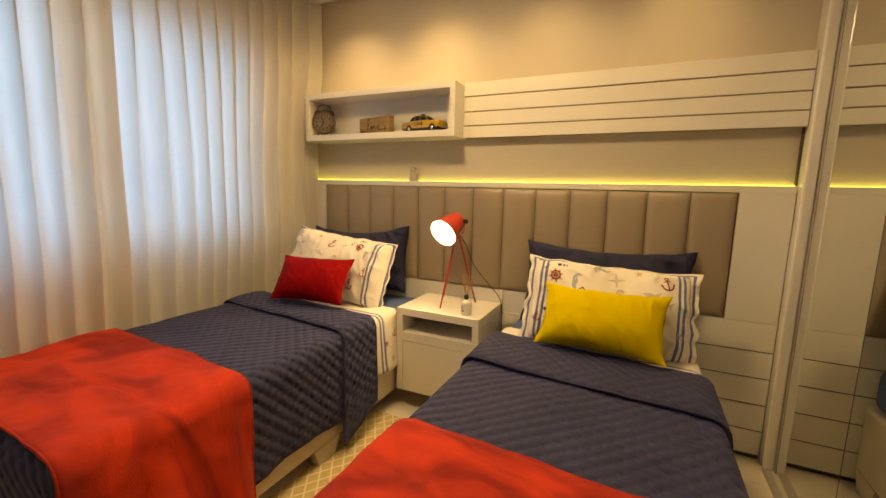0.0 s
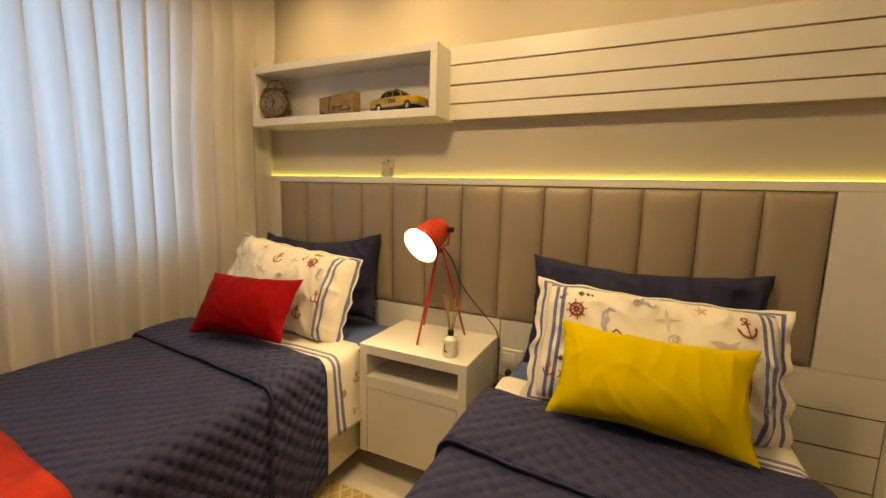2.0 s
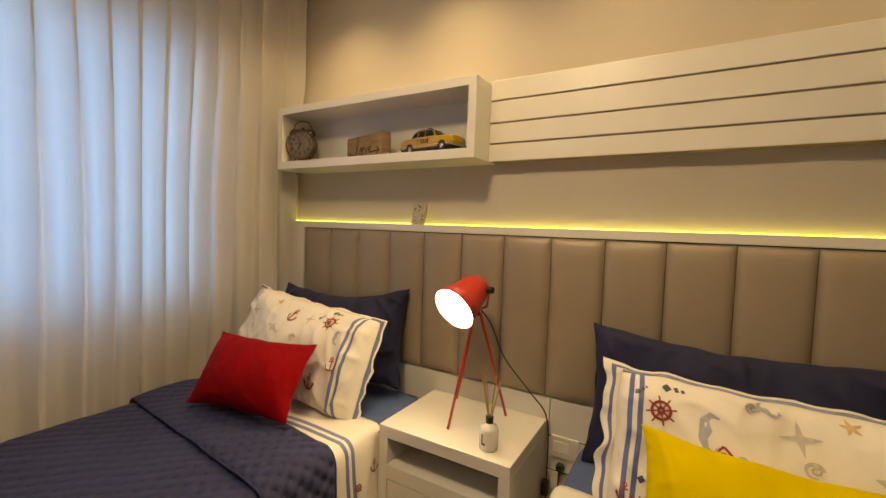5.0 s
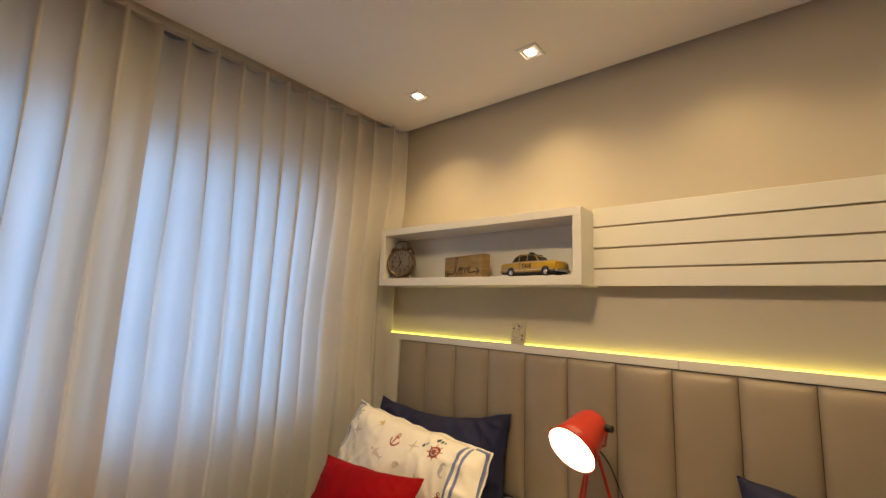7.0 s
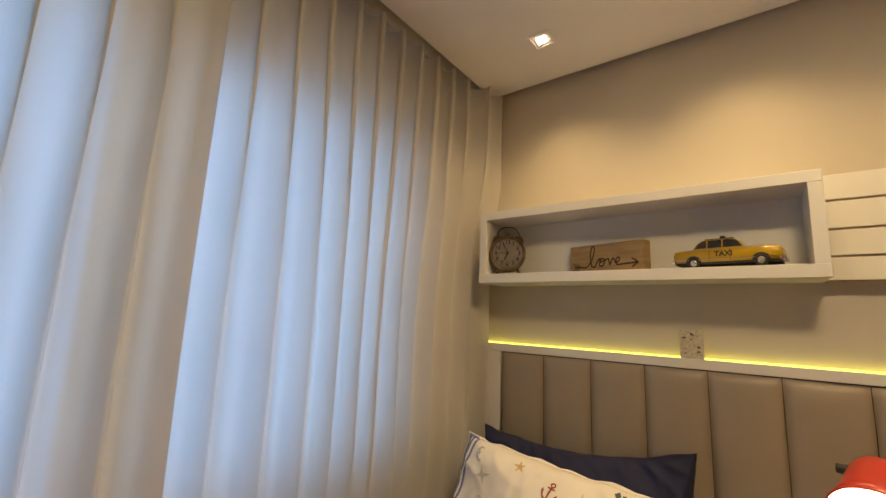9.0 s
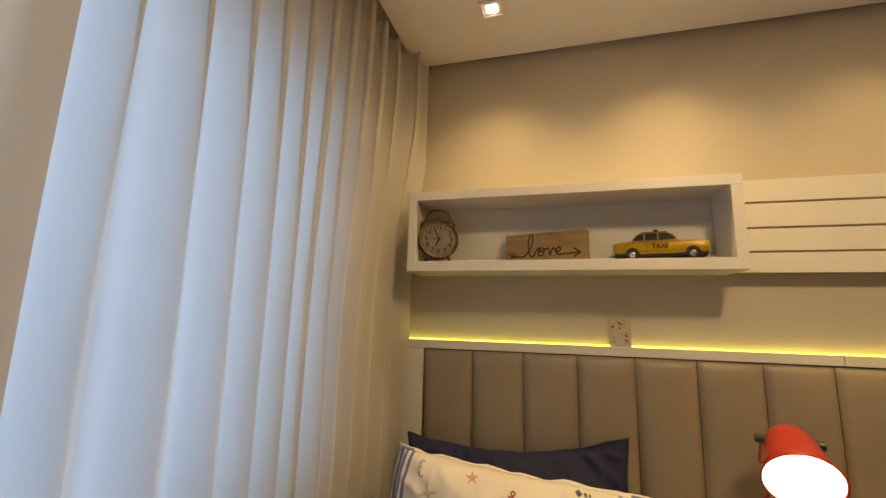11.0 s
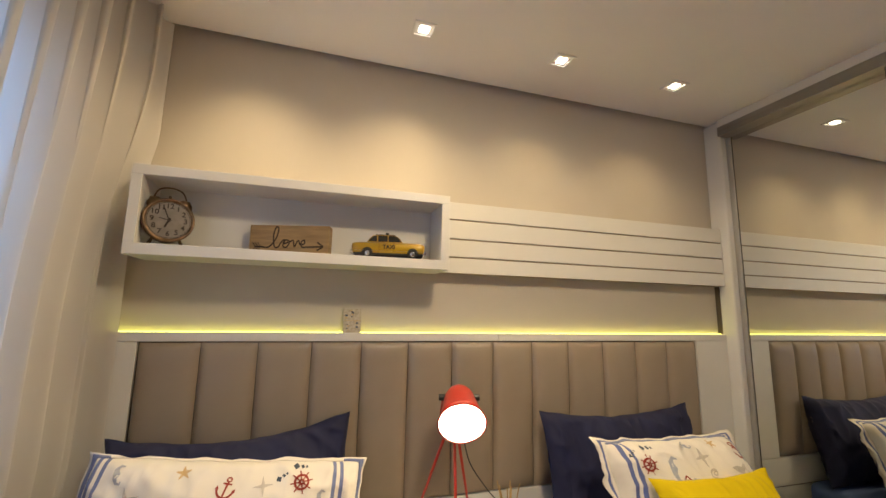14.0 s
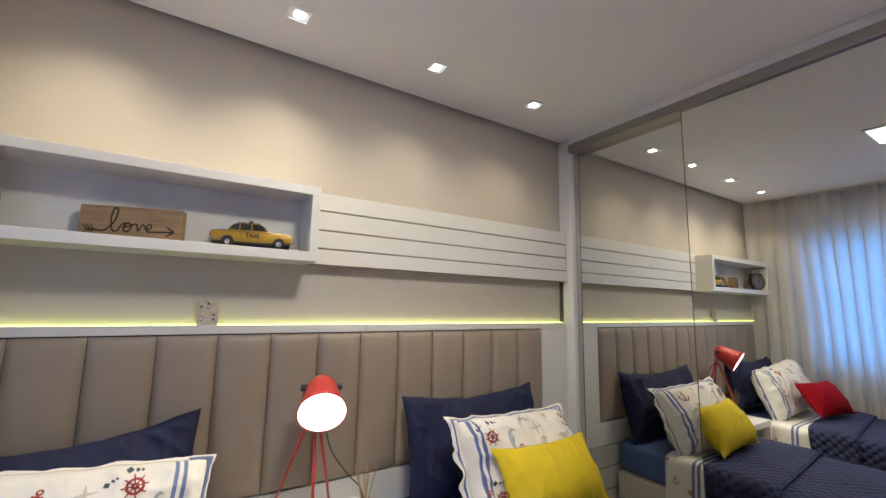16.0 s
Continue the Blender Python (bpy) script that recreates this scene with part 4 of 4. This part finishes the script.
part("hammer", rod((0, 0, cz + 0.070), (0, 0, cz + 0.092), 0.003, 0.006), BRASS, ck)

lv = thing("wooden_block", -1.6585, 2.329, SZ, "pale wooden block lettered with the word love", "ornament", rz=-17)
part("block", box(-0.1515, 0.1515, -0.022, 0.026, 0.0, 0.112, 0.002), WOOD, lv)


def script(points, n=10):
    """A pen stroke smoothed through its points."""
    o = []
    for i in range(len(points) - 1):
        p0, p1, p2, p3 = (Vector(points[max(0, min(len(points) - 1, j))]) for j in (i - 1, i, i + 1, i + 2))
        for k in range(n):
            t = k / n
            q = 0.5 * ((2 * p1) + (p2 - p0) * t + (2 * p0 - 5 * p1 + 4 * p2 - p3) * t * t + (3 * p1 - p0 - 3 * p2 + p3) * t ** 3)
            o.append((q.x, q.y, 0.0025))
    o.append((*points[-1], 0.0025))
    return o


pen = [(-0.105, 0.022), (-0.075, 0.022), (-0.050, 0.050), (-0.042, 0.082), (-0.052, 0.088), (-0.060, 0.060), (-0.054, 0.024), (-0.040, 0.022), (-0.028, 0.040), (-0.018, 0.046), (-0.022, 0.026),
       (-0.008, 0.022), (0.002, 0.040), (-0.012, 0.046), (-0.016, 0.034), (0.002, 0.040), (0.016, 0.044), (0.022, 0.024), (0.032, 0.042), (0.038, 0.042), (0.046, 0.030), (0.060, 0.036), (0.058, 0.046), (0.048, 0.040), (0.050, 0.024), (0.066, 0.023), (0.130, 0.026)]
strokes = [script(pen), line((0.108, 0.040), (0.132, 0.026), 0.0025), line((0.108, 0.012), (0.132, 0.026), 0.0025)]
for k in range(3):
    strokes += [line((-0.138 + 0.010 * k, 0.036), (-0.126 + 0.010 * k, 0.022), 0.0015), line((-0.138 + 0.010 * k, 0.008), (-0.126 + 0.010 * k, 0.022), 0.0015)]
strokes.append(line((-0.130, 0.022), (-0.105, 0.022), 0.0025))
part("love_script", ribbons(strokes, lambda x, z: Vector((x, -0.0228, z * 1.16 + 0.001)), 1.0, 0, 0), INK, lv, "burnt lettering of the word love")

# toy taxi
tx = thing("toy_taxi", -1.281, 2.302, SZ, "yellow metal toy taxi cab with black lettering", "toy car", rz=-10)
tx.scale = (0.95, 0.95, 0.98)


def loft(sections):
    """A body skinned over closed sections of equal length, with ends closed."""
    bm = bmesh.new()
    rows = [[bm.verts.new(p) for p in sec] for sec in sections]
    for a, b in zip(rows, rows[1:]):
        for i in range(len(a)):
            j = (i + 1) % len(a)
            bm.faces.new((a[i], a[j], b[j], b[i]))
    bm.faces.new(list(reversed(rows[0])))
    bm.faces.new(rows[-1])
    return bm


def car_section(x, w, zb, zt, crown):
    """Half the outline of the body across, mirrored."""
    half = [(w * 0.93, zb), (w, zb + 0.006), (w * 1.0, zb + 0.6 * (zt - zb)), (w * 0.965, zt - 0.006), (w * 0.90, zt - 0.001), (w * 0.62, zt + crown * 0.7), (w * 0.2, zt + crown)]
    return [(x, -y, z) for y, z in half] + [(x, y, z) for y, z in reversed(half)]


# bonnet, cabin waist and boot, with full fenders over the wheels
body_rows = ((-0.152, 0.044, 0.024, 0.055, 0.000), (-0.149, 0.049, 0.021, 0.0590, 0.001), (-0.135, 0.0515, 0.020, 0.0615, 0.002), (-0.110, 0.0525, 0.019, 0.0630, 0.003), (-0.070, 0.0530, 0.018, 0.0650, 0.003),
             (0.000, 0.0530, 0.018, 0.0650, 0.002), (0.055, 0.0530, 0.018, 0.0640, 0.004), (0.095, 0.0530, 0.019, 0.0620, 0.006), (0.125, 0.0525, 0.020, 0.0605, 0.006), (0.144, 0.0505, 0.021, 0.0585, 0.004), (0.150, 0.0470, 0.024, 0.0550, 0.002))
body = part("body", loft([car_section(*r) for r in body_rows]), TAXI, tx, smooth=True)
cab = [(-0.092, 0.062), (0.060, 0.062), (0.044, 0.083), (0.036, 0.091), (0.022, 0.096), (-0.050, 0.097), (-0.067, 0.093), (-0.077, 0.085)]
bm = bmesh.new()
fr = [bm.verts.new((x, -0.046 + (z - 0.058) * 0.25, z)) for x, z in cab]
bk = [bm.verts.new((x, 0.046 - (z - 0.058) * 0.25, z)) for x, z in cab]
bm.faces.new(fr)
bm.faces.new(list(reversed(bk)))
for i in range(len(cab)):
    j = (i + 1) % len(cab)
    bm.faces.new((fr[i], bk[i], bk[j], fr[j]))
bmesh.ops.bevel(bm, geom=list(bm.edges), offset=0.003, segments=2, affect="EDGES", profile=0.5)
part("cabin", bm, TAXI, tx, "yellow cabin with a black roof")
part("roof", box(-0.056, 0.026, -0.036, 0.036, 0.0945, 0.0985, 0.0015), RUBBER, tx, "black roof")
for s in (-1, 1):
    for pts in ([(-0.086, 0.067), (-0.050, 0.067), (-0.050, 0.0925), (-0.062, 0.0915), (-0.072, 0.0855)], [(-0.046, 0.067), (-0.006, 0.067), (-0.006, 0.0930), (-0.046, 0.0930)], [(-0.002, 0.067), (0.052, 0.067), (0.041, 0.082), (0.033, 0.0900), (0.019, 0.0930), (-0.002, 0.0930)]):
        bm = bmesh.new()
        for off in (0.0008, -0.001):
            vs = [bm.verts.new((x, s * (0.046 - (z - 0.058) * 0.25 + off), z)) for x, z in pts]
            bm.faces.new(vs)
        part("side_window", bm, DARKGLASS, tx)
    part("door_line", box(-0.0405, -0.0395, s * 0.0515, s * 0.0537, 0.022, 0.060), INK, body)
    part("door_line", box(0.0185, 0.0195, s * 0.0515, s * 0.0537, 0.022, 0.060), INK, body)
    part("chrome_strip", box(-0.140, 0.140, s * 0.0515, s * 0.0538, 0.0275, 0.0290), CHROME, body)
    part("beltline", box(-0.120, 0.110, s * 0.0500, s * 0.0524, 0.0600, 0.0612), CHROME, body)
    for wx in (-0.088, 0.100):
        arch = [(wx + 0.0235 * math.cos(math.pi * k / 14), 0.0185 + 0.0235 * math.sin(math.pi * k / 14)) for k in range(15)]
        part("wheel_arch", extrude_profile(arch, s * 0.0480, s * 0.0534), RUBBER, body, "dark wheel arch")
        wh = part("wheel", lathe([(0, -0.006), (0.015, -0.006), (0.0185, -0.004), (0.0185, 0.006), (0.015, 0.008), (0.0125, 0.0065), (0, 0.0065)], 24, None, pose(wx, s * 0.0475, 0.0185, -90 * s, 0, 0)), RUBBER, tx, "black tyre", True)
        part("hub_cap", lathe([(0, 0.0095), (0.006, 0.009), (0.0118, 0.007), (0.0118, 0.006)], 20, None, pose(wx, s * 0.0475, 0.0185, -90 * s, 0, 0)), CHROME, wh, "chrome hub cap", True)
    part("headlight", lathe([(0, 0.003), (0.006, 0.002), (0.0075, 0)], 16, None, pose(0.1475, s * 0.036, 0.043, 0, 90, 0)), CHROME, tx, smooth=True)
    part("tail_light", box(-0.1515, -0.148, s * 0.044 - 0.004, s * 0.044 + 0.004, 0.036, 0.048, 0.001), RED, tx)
bm = bmesh.new()
vs = [bm.verts.new(v) for v in ((0.0580, -0.040, 0.0665), (0.0580, 0.040, 0.0665), (0.0435, 0.035, 0.0870), (0.0435, -0.035, 0.0870))]
bm.faces.new(vs)
part("windscreen", bm, DARKGLASS, tx)
bm = bmesh.new()
vs = [bm.verts.new(v) for v in ((-0.0900, -0.040, 0.0670), (-0.0900, 0.040, 0.0670), (-0.0785, 0.035, 0.0850), (-0.0785, -0.035, 0.0850))]
bm.faces.new(vs)
part("rear_window", bm, DARKGLASS, tx)
part("sill", box(-0.144, 0.144, -0.0515, 0.0515, 0.0125, 0.0205, 0.001), RUBBER, tx, "black lower sill")
part("front_bumper", box(0.146, 0.156, -0.053, 0.053, 0.018, 0.029, 0.003), CHROME, tx)
part("rear_bumper", box(-0.157, -0.146, -0.053, 0.053, 0.018, 0.029, 0.003), CHROME, tx)
part("roof_sign", box(-0.016, -0.002, -0.014, 0.014, 0.0985, 0.110, 0.002), RUBBER, tx, "small dark roof sign")
lettering("taxi_lettering", "TAXI", 0.023, pose(0.000, -0.0536, 0.0445, 90, 0, 0), INK, tx, 0.0005, bold=0.0009)

# small printed card on the ledge
cd = thing("small_card", -1.404, 2.396, 1.366, "small patterned card propped on the headboard ledge", "card", rx=-8)
part("card", box(-0.036, 0.036, -0.001, 0.001, 0.0, 0.098, 0.0004), PAPER, cd)
rng = random.Random(4)
for k in range(16):
    bx, bz, bw = rng.uniform(-0.028, 0.024), 0.010 + 0.0052 * k, rng.uniform(0.004, 0.011)
    if 0.042 < bz < 0.056:
        continue
    part("print_mark", box(bx - bw / 2, bx + bw / 2, -0.0016, -0.0011, bz, bz + rng.uniform(0.003, 0.007)), P_DARK if k % 3 else P_TAN, cd)
part("print_line", box(-0.034, 0.034, -0.0015, -0.0011, 0.048, 0.050), P_TAN, cd)

# ---------------------------------------------------------------- rug and floor
rug = thing("rug", -0.99, 0.74, 0.006, "cream and tan rug with a woven diamond trellis", "rug")
RUGM = RUG2.copy()
RUGM.name = "trellis rug pile"
n, l = RUGM.node_tree.nodes, RUGM.node_tree.links
tc = n.new("ShaderNodeTexCoord")
sep = n.new("ShaderNodeSeparateXYZ")
l.new(tc.outputs["Object"], sep.inputs[0])


def knot(kind, a, b):
    k = n.new("ShaderNodeMath")
    k.operation = kind
    for i, v in enumerate((a, b)):
        if isinstance(v, (int, float)):
            k.inputs[i].default_value = v
        elif v is not None:
            l.new(v, k.inputs[i])
    return k.outputs[0]


u = knot("MULTIPLY", sep.outputs[0], math.pi / 0.062)
v = knot("MULTIPLY", sep.outputs[1], math.pi / 0.088)
w1 = knot("ABSOLUTE", knot("SINE", knot("ADD", u, v), None), None)
w2 = knot("ABSOLUTE", knot("SINE", knot("SUBTRACT", u, v), None), None)
fac = knot("LESS_THAN", knot("MINIMUM", w1, w2), 0.26)
mx = n.new("ShaderNodeMix")
mx.data_type = "RGBA"
l.new(fac, mx.inputs[0])
l.new(n["Principled BSDF"].inputs["Base Color"].links[0].from_socket, mx.inputs[6])
mx.inputs[7].default_value = (0.70, 0.60, 0.40, 1)
l.new(mx.outputs[2], n["Principled BSDF"].inputs["Base Color"])
part("rug_body", box(-0.36, 0.36, -1.14, 1.14, 0.0, 0.007, 0.003), RUGM, rug)

floor = structure("floor", box(X0, X1, Y0, Y1, -0.12, -0.002), GROUT, "polished cream porcelain tiled floor", "floor")
TS = 0.60
for i in range(-1, 7):
    for j in range(0, 7):
        x0, x1 = max(X0, -2.62 + TS * i), min(X1, -2.62 + TS * (i + 1))
        y0, y1 = max(Y0, -1.42 + TS * j), min(Y1, -1.42 + TS * (j + 1))
        if x1 - x0 < 0.02 or y1 - y0 < 0.02:
            continue
        part("tile", box(x0 + 0.0008, x1 - 0.0008, y0 + 0.0008, y1 - 0.0008, -0.008, 0.0, 0.0006, 1), TILE, floor)
